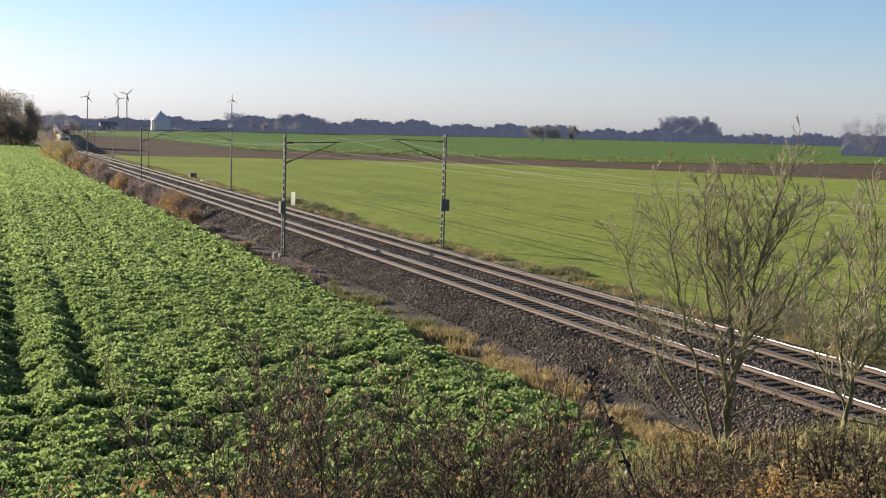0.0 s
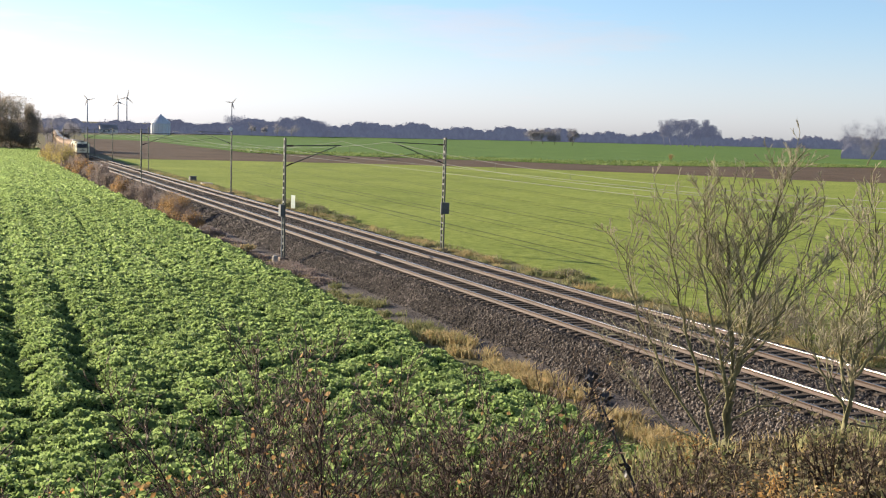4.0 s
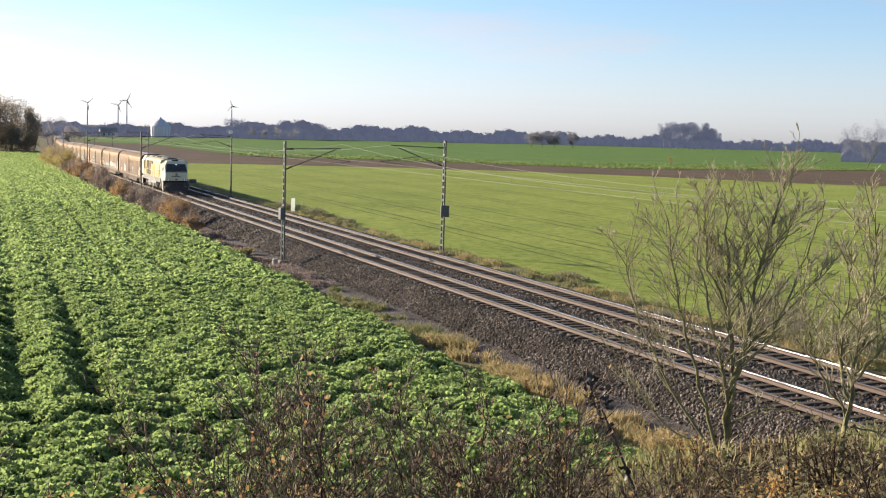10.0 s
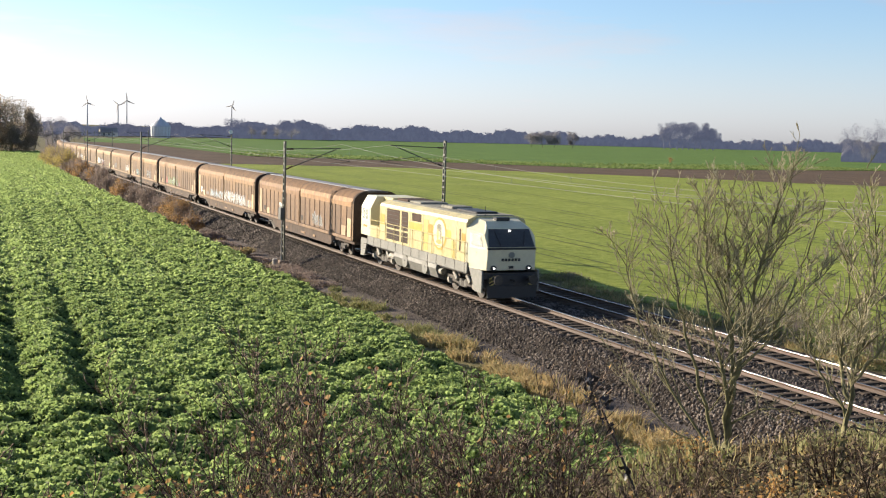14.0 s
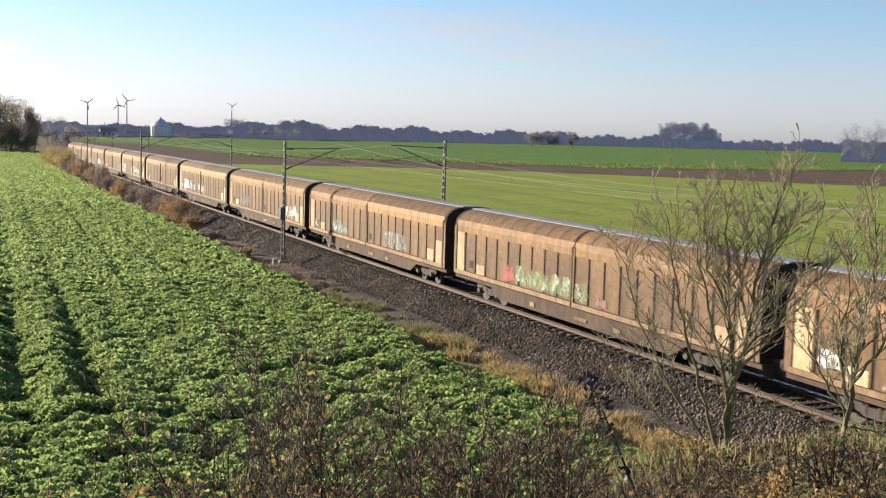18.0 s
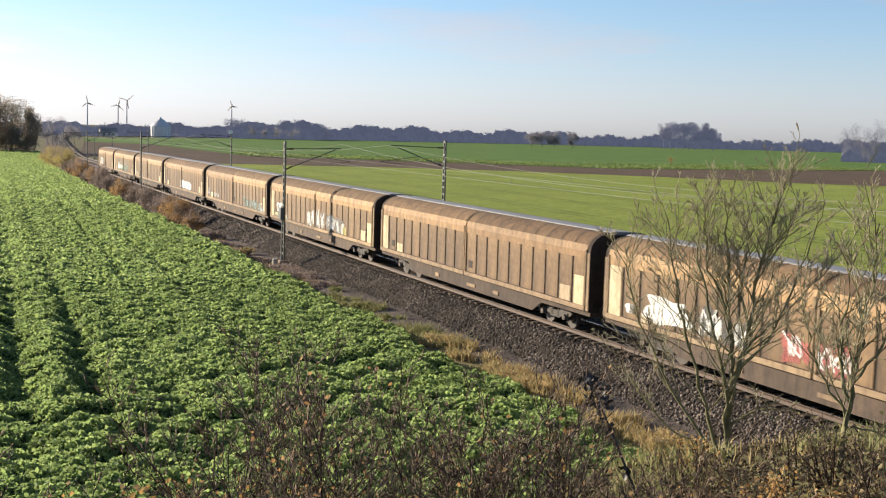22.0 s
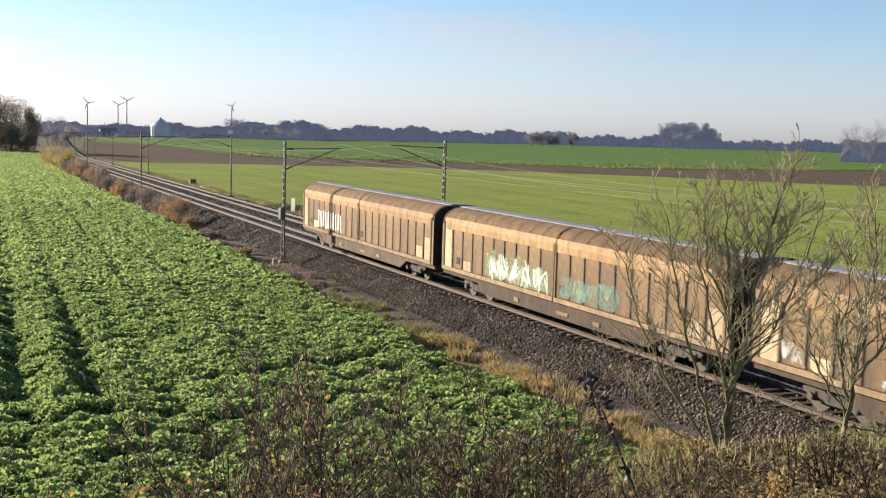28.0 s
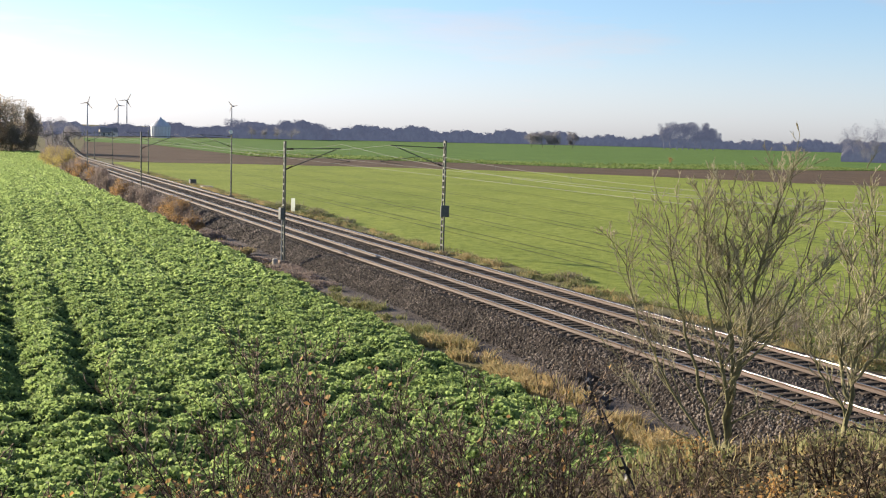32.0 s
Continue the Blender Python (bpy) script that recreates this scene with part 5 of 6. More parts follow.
def bare_tree(x, y, z, stems, label, seed, kids, levels=3, spread=0.72, up=0.27, least=0.0046, tall=1.0):
    """A bare tree. Each stem is a line of points (side, depth, height) counted across and along the outlook, its girth at foot and tip, and how many branches it bears."""
    r = random.Random(seed)
    t = thing("bare_tree", pose(x, y, z), label, "tree", "young trees on the slope")
    woods = [Wood(9), Wood(6), Wood(4), Wood(3)]
    for points, foot, tip, bears, low in stems:
        pts = [Vector((0.8 * a + 0.6 * b, -0.6 * a + 0.8 * b, c * tall)) for a, b, c in points]
        fine, girth = [], []
        m = len(pts) - 1
        for i in range(m):
            for k in range(4):
                f = k / 4
                fine.append(pts[i].lerp(pts[i + 1], f) + Vector((r.gauss(0, 0.02), r.gauss(0, 0.02), 0)))
                girth.append(foot + (tip - foot) * (i + f) / m)
        fine.append(pts[-1])
        girth.append(tip)
        woods[0].limb(fine, [v * 0.76 for v in girth])
        length = sum((b - a).length for a, b in zip(pts, pts[1:]))
        for _ in range(int(bears * 1.15)):
            f = r.uniform(low, 0.99)
            k = min(int(f * (len(fine) - 1)), len(fine) - 2)
            axis = (fine[k + 1] - fine[k]).normalized()
            side = axis.cross(Vector((r.gauss(0, 1), r.gauss(0, 1), r.gauss(0, 1)))).normalized()
            grow(woods, r, fine[k].lerp(fine[k + 1], r.random()), axis + side * r.uniform(0.55, 1.2) + Vector((0, 0, up)), length * r.uniform(0.2, 0.46) * (1.15 - 0.65 * f) + 0.1,
                 max(least * 1.6, girth[k] * r.uniform(0.24, 0.38)), 1, levels, spread, up, kids, None, least, 0.5)
    for w, name, m in zip(woods, ("trunk", "limb_crown", "branch_crown", "twig_crown"), (M_BARK, M_BARK, M_TWIG, M_TWIG)):
        if w.v:
            tagged(w.mesh(name, m, t), kind="" if name == "trunk" else "stuff")
    return t


bare_tree(-11.8, 15.7, land(-11.8, 15.7), (
    (((0, 0, -0.3), (0.02, 0, 0.3), (0.06, 0, 0.8), (0.09, 0, 1.2)), 0.11, 0.075, 3, 0.5),
    (((0.08, 0, 1.15), (0.06, 0.05, 1.85), (-0.05, 0.1, 2.5), (-0.12, 0.1, 3.4), (-0.2, 0.15, 4.3)), 0.058, 0.012, 26, 0.12),
    (((0.09, 0, 1.15), (0.24, -0.05, 1.75), (0.35, -0.05, 2.6), (0.45, -0.1, 3.4), (0.6, -0.1, 4.0), (0.74, -0.1, 4.55)), 0.062, 0.012, 34, 0.14),
    (((-0.06, 0.05, -0.1), (-0.35, 0.1, 0.75), (-0.7, 0.15, 1.9), (-0.95, 0.2, 2.8), (-1.1, 0.2, 3.8)), 0.05, 0.011, 22, 0.18),
    (((0.03, 0, 0.1), (-0.02, -0.2, 1.1), (-0.3, -0.35, 2.2), (-0.55, -0.4, 3.2), (-0.62, -0.4, 4.0)), 0.045, 0.01, 18, 0.2),
    (((0.28, 0, 1.95), (0.14, 0.15, 2.8), (0.18, 0.2, 3.6), (0.26, 0.2, 4.3)), 0.03, 0.009, 20, 0.12),
    (((-0.05, 0.1, 2.3), (-0.4, 0, 3.0), (-0.5, 0, 3.7), (-0.48, 0, 4.3)), 0.028, 0.009, 18, 0.12),
    (((0.42, -0.1, 3.0), (0.75, -0.2, 3.6), (0.95, -0.2, 4.2)), 0.024, 0.008, 14, 0.1),
    (((-0.1, 0.1, -0.1), (-0.75, 0.2, 0.7), (-1.3, 0.3, 1.6), (-1.65, 0.3, 2.5), (-1.8, 0.35, 3.3)), 0.035, 0.009, 16, 0.2),
    (((-0.15, -0.1, 0.0), (-0.9, -0.1, 0.35), (-1.45, -0.1, 0.95), (-1.8, -0.1, 1.6)), 0.026, 0.008, 10, 0.2),
    (((0.05, 0, 0.45), (0.5, 0.1, 0.75), (1.0, 0.1, 0.8)), 0.028, 0.009, 7, 0.2),
    (((0.12, 0, 1.3), (0.6, 0.2, 1.9), (0.95, 0.3, 2.7), (1.2, 0.3, 3.5), (1.35, 0.3, 4.1)), 0.03, 0.009, 16, 0.15),
    (((0.25, 0, 1.8), (0.75, -0.2, 2.3), (1.15, -0.3, 2.8), (1.5, -0.3, 3.3)), 0.024, 0.008, 10, 0.15)),
    "bare young tree, its grey-green trunk forked low, with fine twigs", 5, (0, 7, 3))
x, y = EYE[0] + 15.2 * math.sin(radians(42.6)), 15.2 * math.cos(radians(42.6))
bare_tree(x, y, land(x, y), (
    (((-0.12, 0, -0.3), (-0.06, 0, 0.5), (0.02, 0, 1.3), (0.1, 0, 2.1), (0.16, 0, 3.0), (0.2, 0, 3.95)), 0.055, 0.011, 30, 0.25),
    (((0.0, 0, 1.15), (-0.16, 0.1, 1.8), (-0.1, 0.15, 2.6), (-0.14, 0.15, 3.5)), 0.036, 0.009, 18, 0.15),
    (((0.05, 0, 1.5), (0.3, -0.1, 2.1), (0.42, -0.1, 2.9), (0.5, -0.1, 3.6)), 0.03, 0.009, 14, 0.2),
    (((-0.02, 0, 1.0), (-0.4, 0.1, 1.6), (-0.55, 0.1, 2.3), (-0.62, 0.1, 3.0)), 0.024, 0.008, 12, 0.2),
    (((0, 0, 0.8), (0.35, 0, 0.75), (0.75, 0, 0.5)), 0.018, 0.007, 6, 0.3)),
    "slim bare young tree with upright grey-green stems", 8, (0, 6, 3), tall=0.8)


def shrub(x, y, height, seed, leaves, material, label, stems=4, levels=3, kids=(7, 4, 2), leaf=0.05):
    """A twiggy shrub with the last leaves on it."""
    r = random.Random(seed)
    z = land(x, y)
    t = thing("shrub", pose(x, y, z), label, "shrub", "shrubs on the slope")
    woods, tips = [Wood(5), Wood(4), Wood(3), Wood(3)], []
    for _ in range(stems):
        grow(woods, r, Vector((r.uniform(-0.3, 0.3), r.uniform(-0.3, 0.3), -0.1)), Vector((r.gauss(0, 0.3), r.gauss(0, 0.3), 1)), height * r.uniform(0.6, 1.0), r.uniform(0.014, 0.024), 0, levels, 0.7, 0.2, kids, tips, 0.0032, 0.52)
    for w, name, m in zip(woods, ("stem", "limb_crown", "branch_crown", "twig_crown"), (M_BARKDARK, M_BARKDARK, M_BARKDARK, M_SHOOT)):
        if w.v:
            tagged(w.mesh(name, m, t), kind="stuff")
    if leaves:
        g = np.random.default_rng(seed)
        p = np.array([tuple(r.choice(tips)) for _ in range(leaves)]) + g.normal(size=(leaves, 3)) * 0.06
        v, f = leaf_cloud(p, leaf * g.uniform(0.7, 1.4, leaves), seed, 0.8, 0.65)
        tagged(raw("foliage", v, f, material, t), kind="stuff")
    return t


def slope_spot(turn, reach):
    """A spot on the slope, by its turn from the line's way and its reach from the lookout."""
    return EYE[0] + reach * math.sin(radians(turn)), reach * math.cos(radians(turn))


r = random.Random(12)
for i in range(31):
    turn = 13.0 + i * 0.94 + r.uniform(-0.5, 0.5)
    x, y = slope_spot(turn, r.uniform(8.8, 12.0))
    top = 7.51 - math.hypot(x - EYE[0], y) * (0.235 if turn < 30 else 0.262 if turn < 34 else 0.292) + r.uniform(-0.35, 0.3)
    shrub(x, y, (top - land(x, y)) * 1.18, 100 + i, r.choice((20, 50, 100)), M_DARKLEAF if i % 3 else M_RUSTLEAF, "bare brown twiggy shrub with a few withered leaves", r.choice((3, 4, 4)), 3, (9, 6, 3))
for i, (turn, reach, h) in enumerate(((3.2, 9.0, 2.8), (5.2, 9.2, 2.3), (7.4, 9.0, 2.2), (9.6, 9.4, 2.6), (12.0, 9.4, 3.1), (12.9, 9.2, 2.8))):
    x, y = slope_spot(turn, reach)
    shrub(x, y, h, 140 + i, 90, M_RUSTLEAF, "thin dark twiggy shrub with withered leaves", 4, 3, (8, 5, 3))
for i, (turn, reach, h, n) in enumerate(((35.2, 14.0, 1.0, 220), (36.4, 13.6, 1.1, 320), (36.0, 17.2, 0.8, 220), (37.0, 12.6, 1.0, 240), (39.6, 12.6, 1.0, 260), (40.6, 12.4, 1.1, 400), (41.8, 12.6, 0.9, 160), (14.0, 9.0, 2.1, 420), (11.5, 9.0, 2.0, 420), (16.5, 9.2, 2.0, 340), (12.8, 8.7, 1.9, 360), (17.6, 9.0, 1.9, 300), (9.8, 8.8, 1.9, 240), (3.2, 8.6, 2.0, 260))):
    x, y = slope_spot(turn, reach)
    shrub(x, y, h, 160 + i, n, M_AUTUMN, "low shrub with orange autumn leaves", 6, 3, (5, 3, 2), 0.05)
for i in range(30):
    x, y = slope_spot(31.0 + i * 0.5, r.uniform(11.5, 17.0))
    shrub(x, y, r.uniform(0.5, 1.0), 200 + i, 120, M_RAMBLE, "low tangled brown bramble on the slope", 6, 3, (6, 4, 2), 0.06)
for i in range(14):
    x, y = slope_spot(31.5 + i * 0.5, r.uniform(10.5, 12.8))
    shrub(x, y, r.uniform(0.5, 0.8), 230 + i, 800, M_DARKLEAF, "low bramble with dark withered leaves", 6, 3, (5, 3, 2), 0.07)

# bushes beside the line
def hedge_bush(x, y, w, h, material, seed, label, n=2600, wand=200):
    """A low bush: wands that rise from its foot and leaves in clumps on them."""
    t = thing("bush", pose(x + bend(y), y, land(x + bend(y), y)), label, "bush", "bushes beside the line")
    g = np.random.default_rng(seed)
    k = 16
    c = np.clip(g.normal(size=(k, 3)), -1.3, 1.3) * np.array([w * 0.24, w * 0.3, 0])
    c[:, 2] = h * g.uniform(0.22, 0.82, k) * (1 - 0.45 * (np.hypot(c[:, 0], c[:, 1]) / (0.45 * w)) ** 2).clip(0.35, 1)
    i = g.integers(0, k, n)
    p = c[i] + np.clip(g.normal(size=(n, 3)), -1.8, 1.8) * np.array([w * 0.085, w * 0.1, h * 0.1])
    p[:, 2] = np.maximum(p[:, 2], 0.04)
    v, f = leaf_cloud(p, (0.1 + 0.0007 * max(0, y - 60)) * g.uniform(0.5, 1.5, n), seed, 1.0, 0.5)
    tagged(raw("foliage", v, f, material, t), kind="stuff")
    q = c[g.integers(0, k, wand)] * np.array([0.6, 0.6, 0]) + g.normal(size=(wand, 3)) * np.array([w * 0.08, w * 0.08, 0])
    v, f = blades(q, h * g.uniform(0.5, 1.15, wand), seed + 1, 0.012 + 0.00012 * max(0, y - 60), 0.22)
    tagged(raw("twig_crown", v, f, M_GREYTWIG, t), kind="stuff")


for i, (x, y, w, h, m) in enumerate(((-4.7, 97.5, 2.2, 1.5, M_RUSTLEAF), (-4.6, 103, 2.8, 2.5, M_RUSTLEAF), (-4.5, 109, 3.0, 2.6, M_RUSTLEAF), (-4.4, 116, 2.8, 2.0, M_GREYTWIG), (-4.5, 123, 3.0, 2.6, M_GREYTWIG),
        (-4.6, 131, 2.6, 2.3, M_GREYTWIG), (-4.8, 141, 3.0, 2.7, M_RUSTLEAF), (-4.5, 147, 2.4, 2.0, M_RUSTLEAF), (-4.6, 157, 3.0, 2.4, M_GREYTWIG), (-4.5, 167, 3.4, 3.4, M_GREYTWIG), (-4.4, 176, 3.4, 3.2, M_RUSTLEAF),
        (-4.6, 185, 2.8, 2.2, M_GREYTWIG), (-4.6, 197, 3.6, 3.2, M_RUSTLEAF), (-4.8, 207, 3.8, 3.4, M_RUSTLEAF), (-4.6, 218, 3.4, 2.6, M_GREYTWIG), (-4.6, 232, 5.3, 4.7, M_YELLOWBUSH), (-4.6, 246, 5.8, 5.0, M_YELLOWBUSH),
        (-4.8, 262, 6.2, 4.7, M_YELLOWBUSH), (-4.6, 280, 6.5, 5.0, M_YELLOWBUSH), (-4.8, 300, 6.5, 4.4, M_YELLOWBUSH), (-4.8, 322, 5.0, 2.4, M_RUSTLEAF), (-4.8, 345, 5.0, 2.2, M_GREYTWIG))):
    hedge_bush(x, y, w, h, m, 60 + i, {"rust_leaf": "bush with rust-brown leaves beside the railway line", "grey_brown_twigs": "nearly bare grey-brown bush beside the railway line",
               "yellow_bush": "wide bush with yellow autumn leaves beside the railway line"}[m.name], 2200 if m != M_GREYTWIG else 1500)

# ---- the far country ----


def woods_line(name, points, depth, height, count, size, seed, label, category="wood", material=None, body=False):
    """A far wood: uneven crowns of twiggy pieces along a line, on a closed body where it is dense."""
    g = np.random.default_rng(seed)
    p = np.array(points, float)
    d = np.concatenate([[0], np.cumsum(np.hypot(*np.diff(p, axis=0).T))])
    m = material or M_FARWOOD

    def crown_at(u):
        return height * (0.72 + 0.12 * np.sin(u * 0.09 + seed) + 0.09 * np.sin(u * 0.031 + 2 * seed) + 0.07 * np.sin(u * 0.37) + 0.06 * np.sin(u * 0.83))

    v1, f1 = np.zeros((0, 3)), np.zeros((0, 3), int)
    if body:
        u = np.linspace(0, d[-1], max(12, int(d[-1] / 2.2)))
        x, y = np.interp(u, d, p[:, 0]), np.interp(u, d, p[:, 1])
        h, base = crown_at(u) * np.clip(np.minimum(u, d[-1] - u) / (height * 0.8) + 0.3, 0, 1) ** 0.6, lands(x, y)
        vs = []
        for back, f in ((-1.0, 0), (-1.0, 0.3), (-0.9, 0.62), (-0.45, 0.84), (0.2, 0.92), (1.0, 0.6), (1.0, 0)):
            wob = np.convolve(g.normal(size=len(u) + 4), np.ones(5) / 5, 'valid') * 0.05 * (f > 0)
            vs.append(np.stack([x + back * depth * (1 + wob * 4), y + back * depth * (1 + wob * 4), base - 0.3 + h * (f + wob)], 1))
        n = len(u)
        fs = [(k * n + i, k * n + i + 1, (k + 1) * n + i + 1, (k + 1) * n + i) for k in range(6) for i in range(n - 1)]
        v1, f1 = np.concatenate(vs), np.array(fs)
        f1 = np.concatenate([f1[:, :3], f1[:, [0, 2, 3]]])
    u = g.random(count) * d[-1]
    x, y = np.interp(u, d, p[:, 0]), np.interp(u, d, p[:, 1])
    z = crown_at(u) * (0.04 + 0.9 * g.random(count) ** 0.8)
    k = g.uniform(-1.05, 0.6, count) * depth
    q = np.stack([x + k, y + k, z + lands(x, y) - 0.2], 1)
    v2, f2 = leaf_cloud(q, size * g.uniform(0.5, 1.5, count), seed, 1.2, 0.5)
    return tagged(raw(name, np.concatenate([v1, v2]), np.concatenate([f1, f2 + len(v1)]), m), label, category, kind="stuff")


woods_line("far_woods", [(30, 860), (95, 935), (170, 1010), (250, 1076)], 10, 13.0, 16000, 1.0, 4, "low bare wood behind the farm, with an added bluish haze glow", body=True)
woods_line("far_woods", [(225, 1060), (420, 1130), (560, 1190), (800, 1210), (1100, 1160), (1500, 900)], 12, 18.5, 50000, 1.2, 1, "long bare wood along the horizon, with an added bluish haze glow", body=True)
# far copses and single trees: a trunk and a crown of fine bare twigs


def far_tree(name, x, y, height, width, seed, label, material, pieces=700, stem=0.25, size=0.7, group="far trees"):
    """A far tree: trunk, a few limbs and a crown of small uneven pieces with gaps."""
    g = np.random.default_rng(seed)
    r = random.Random(seed)
    t = thing(name, pose(x, y, land(x, y)), label, "tree", group)
    w = Wood(5)
    tips = []
    grow([w], r, Vector((0, 0, -0.3)), Vector((0, 0, 1)), height * 0.75, height * 0.022, 0, 2, 0.7, 0.3, 7, tips)
    w.mesh("trunk", material if material == M_FARWOOD else M_BARK, t)
    n = pieces
    clumps = np.clip(g.normal(size=(14, 3)), -1.4, 1.4) * np.array([width * 0.27, width * 0.27, height * 0.16])
    clumps[:, 2] += height * (0.5 + stem * 0.4)
    p = clumps[g.integers(0, 14, n)] + np.clip(g.normal(size=(n, 3)), -1.5, 1.5) * np.array([width * 0.12, width * 0.12, height * 0.08])
    p = p[(p[:, 2] > height * stem * g.uniform(0.8, 1.3, n)) & (p[:, 2] < height * 1.02)]
    v, f = leaf_cloud(p, size * g.uniform(0.4, 1.4, len(p)), seed, 1.2, 0.4)
    tagged(raw("crown", v, f, material, t), kind="stuff")
    return t


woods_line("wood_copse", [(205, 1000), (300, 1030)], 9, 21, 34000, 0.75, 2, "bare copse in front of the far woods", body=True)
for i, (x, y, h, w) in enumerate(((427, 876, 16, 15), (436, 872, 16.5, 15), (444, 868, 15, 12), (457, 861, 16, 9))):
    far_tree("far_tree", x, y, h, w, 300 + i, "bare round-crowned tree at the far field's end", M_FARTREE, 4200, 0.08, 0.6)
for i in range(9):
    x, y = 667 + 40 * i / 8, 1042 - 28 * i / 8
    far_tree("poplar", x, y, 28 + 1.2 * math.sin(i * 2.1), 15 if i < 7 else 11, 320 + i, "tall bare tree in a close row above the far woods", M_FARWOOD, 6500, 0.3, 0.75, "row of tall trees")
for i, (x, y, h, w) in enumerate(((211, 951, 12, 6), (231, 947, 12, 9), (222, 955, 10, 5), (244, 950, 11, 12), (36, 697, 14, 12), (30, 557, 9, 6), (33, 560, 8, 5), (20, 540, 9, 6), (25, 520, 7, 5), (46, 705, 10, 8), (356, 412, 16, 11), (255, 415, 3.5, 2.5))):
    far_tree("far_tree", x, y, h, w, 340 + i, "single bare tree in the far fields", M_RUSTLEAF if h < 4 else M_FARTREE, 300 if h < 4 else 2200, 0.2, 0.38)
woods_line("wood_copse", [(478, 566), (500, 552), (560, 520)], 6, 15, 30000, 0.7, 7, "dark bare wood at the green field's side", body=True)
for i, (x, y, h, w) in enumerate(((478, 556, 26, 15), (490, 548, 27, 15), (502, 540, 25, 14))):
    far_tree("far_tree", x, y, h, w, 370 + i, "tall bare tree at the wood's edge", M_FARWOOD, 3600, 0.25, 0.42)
for i, (x, y, h, w) in enumerate(((-7, 414, 18, 8), (-4.5, 411, 19, 8), (-1.5, 413, 17, 7), (1, 412, 18, 7), (3.2, 414, 16, 6), (5, 412, 12, 5), (-6, 408, 9, 8), (-2, 408, 8, 7), (2.5, 409, 8, 6), (-10, 412, 19, 8))):
    far_tree("field_edge_tree", x, y, h * 1.25, w * 1.1, 400 + i, "tall tree beyond the crop field with some brown leaves", M_RUSTLEAF if i in (0, 9) else M_BROWNTREE, 5000, 0.04, 0.38, "trees at the field's end")
woods_line("undergrowth", [(-12, 410), (6, 409)], 1.5, 8, 3500, 0.6, 9, "brown scrub under the trees at the field's end", "scrub", M_BROWNTREE)

# ---- dome, turbines, farm ----
M_DOME = surface("dome_cover", (0.5, 0.52, 0.55), (0.62, 0.63, 0.66), 1.0, 0.2, rough=0.5, relief=0.05)
M_DOMEROOF = surface("dome_roof", (0.42, 0.43, 0.47), (0.54, 0.55, 0.6), 1.0, 0.2, rough=0.5, relief=0.05)
M_TOWER = plain("tower_paint", (0.52, 0.52, 0.54), 0.6)
M_TILE = surface("roof_tiles", (0.4, 0.37, 0.37), (0.52, 0.48, 0.48), 3.0, 0.3, relief=0.3)
M_BRICKWALL = surface("house_wall", (0.45, 0.42, 0.38), (0.6, 0.57, 0.52), 3.0, 0.3)


def dome(x, y):
    t = thing("dome_building", pose(x, y, land(x, y)), "white round silo with a pale domed roof", "silo")
    bm = fresh()
    bmesh.ops.create_cone(bm, cap_ends=True, segments=32, radius1=7.3, radius2=7.3, depth=8.4, matrix=Matrix.Translation((0, 0, 4.2)))
    part("wall", bm, M_DOME, t)
    bm = fresh()
    last = None
    for rr, z in ((7.7, 8.2), (6.9, 9.4), (5.4, 11.0), (3.6, 12.6), (1.8, 13.9), (0.7, 14.6), (0.6, 15.3), (0.05, 15.4)):
        ring = [bm.verts.new((rr * math.cos(math.tau * k / 32), rr * math.sin(math.tau * k / 32), z)) for k in range(32)]
        if last:
            for k in range(32):
                bm.faces.new((last[k], last[(k + 1) % 32], ring[(k + 1) % 32], ring[k]))
        last = ring
    part("roof", bm, M_DOMEROOF, t, "pale domed roof", True)
    for k in range(16):
        a = math.tau * k / 16
        bm = fresh()
        block(bm, 7.25, 7.5, -0.15, 0.15, 0, 8.4)
        bmesh.ops.rotate(bm, verts=bm.verts[:], cent=(0, 0, 0), matrix=Matrix.Rotation(a, 3, "Z"))
        part("wall_rib", bm, M_TOWER, t)


dome(131.7, 917)

ROTORS = []


def turbine(x, y, hub, blade, speed, start):
    t = thing("wind_turbine", pose(x, y, land(x, y)), "slim pale grey wind turbine far off, turning", "wind turbine", "wind turbines")
    base = land(x, y)
    bm = fresh()
    rod(bm, (0, 0, 0), (0, 0, hub), 1.5, 12, 0.9)
    part("tower", bm, M_TOWER, t)
    bm = fresh()
    block(bm, -1.2, 1.2, -1.6, 4.0, hub - 1.2, hub + 1.4, 0.4)
    part("nacelle", bm, M_TOWER, t)
    rotor = new("rotor")
    rotor.parent = t
    bm = fresh()
    rod(bm, (0, -0.6, 0), (0, 0.8, 0), 1.1, 12, 1.3)
    part("hub", bm, M_TOWER, rotor)
    for k in range(3):
        a = math.tau * k / 3
        bm = fresh()
        vs = [bm.verts.new(p) for p in ((-1.0, 0, 0.8), (1.1, 0, 0.8), (2.0, 0, blade * 0.25), (0.5, 0, blade), (-0.4, 0, blade), (-1.0, 0, blade * 0.25))]
        bm.faces.new(vs)
        bmesh.ops.solidify(bm, geom=bm.faces[:], thickness=0.3)
        bmesh.ops.rotate(bm, verts=bm.verts[:], cent=(0, 0, 0), matrix=Matrix.Rotation(a, 3, "Y"))
        part("blade", bm, M_TOWER, rotor)
    ROTORS.append((rotor, speed, start, (0, -2.2, hub)))


turbine(252, 2485, 48, 15, 75, 20)
turbine(311, 2477, 45.5, 15, 68, 80)
turbine(328, 2475, 55, 17, 82, 45)
turbine(534, 2437, 51, 13, 70, 0)


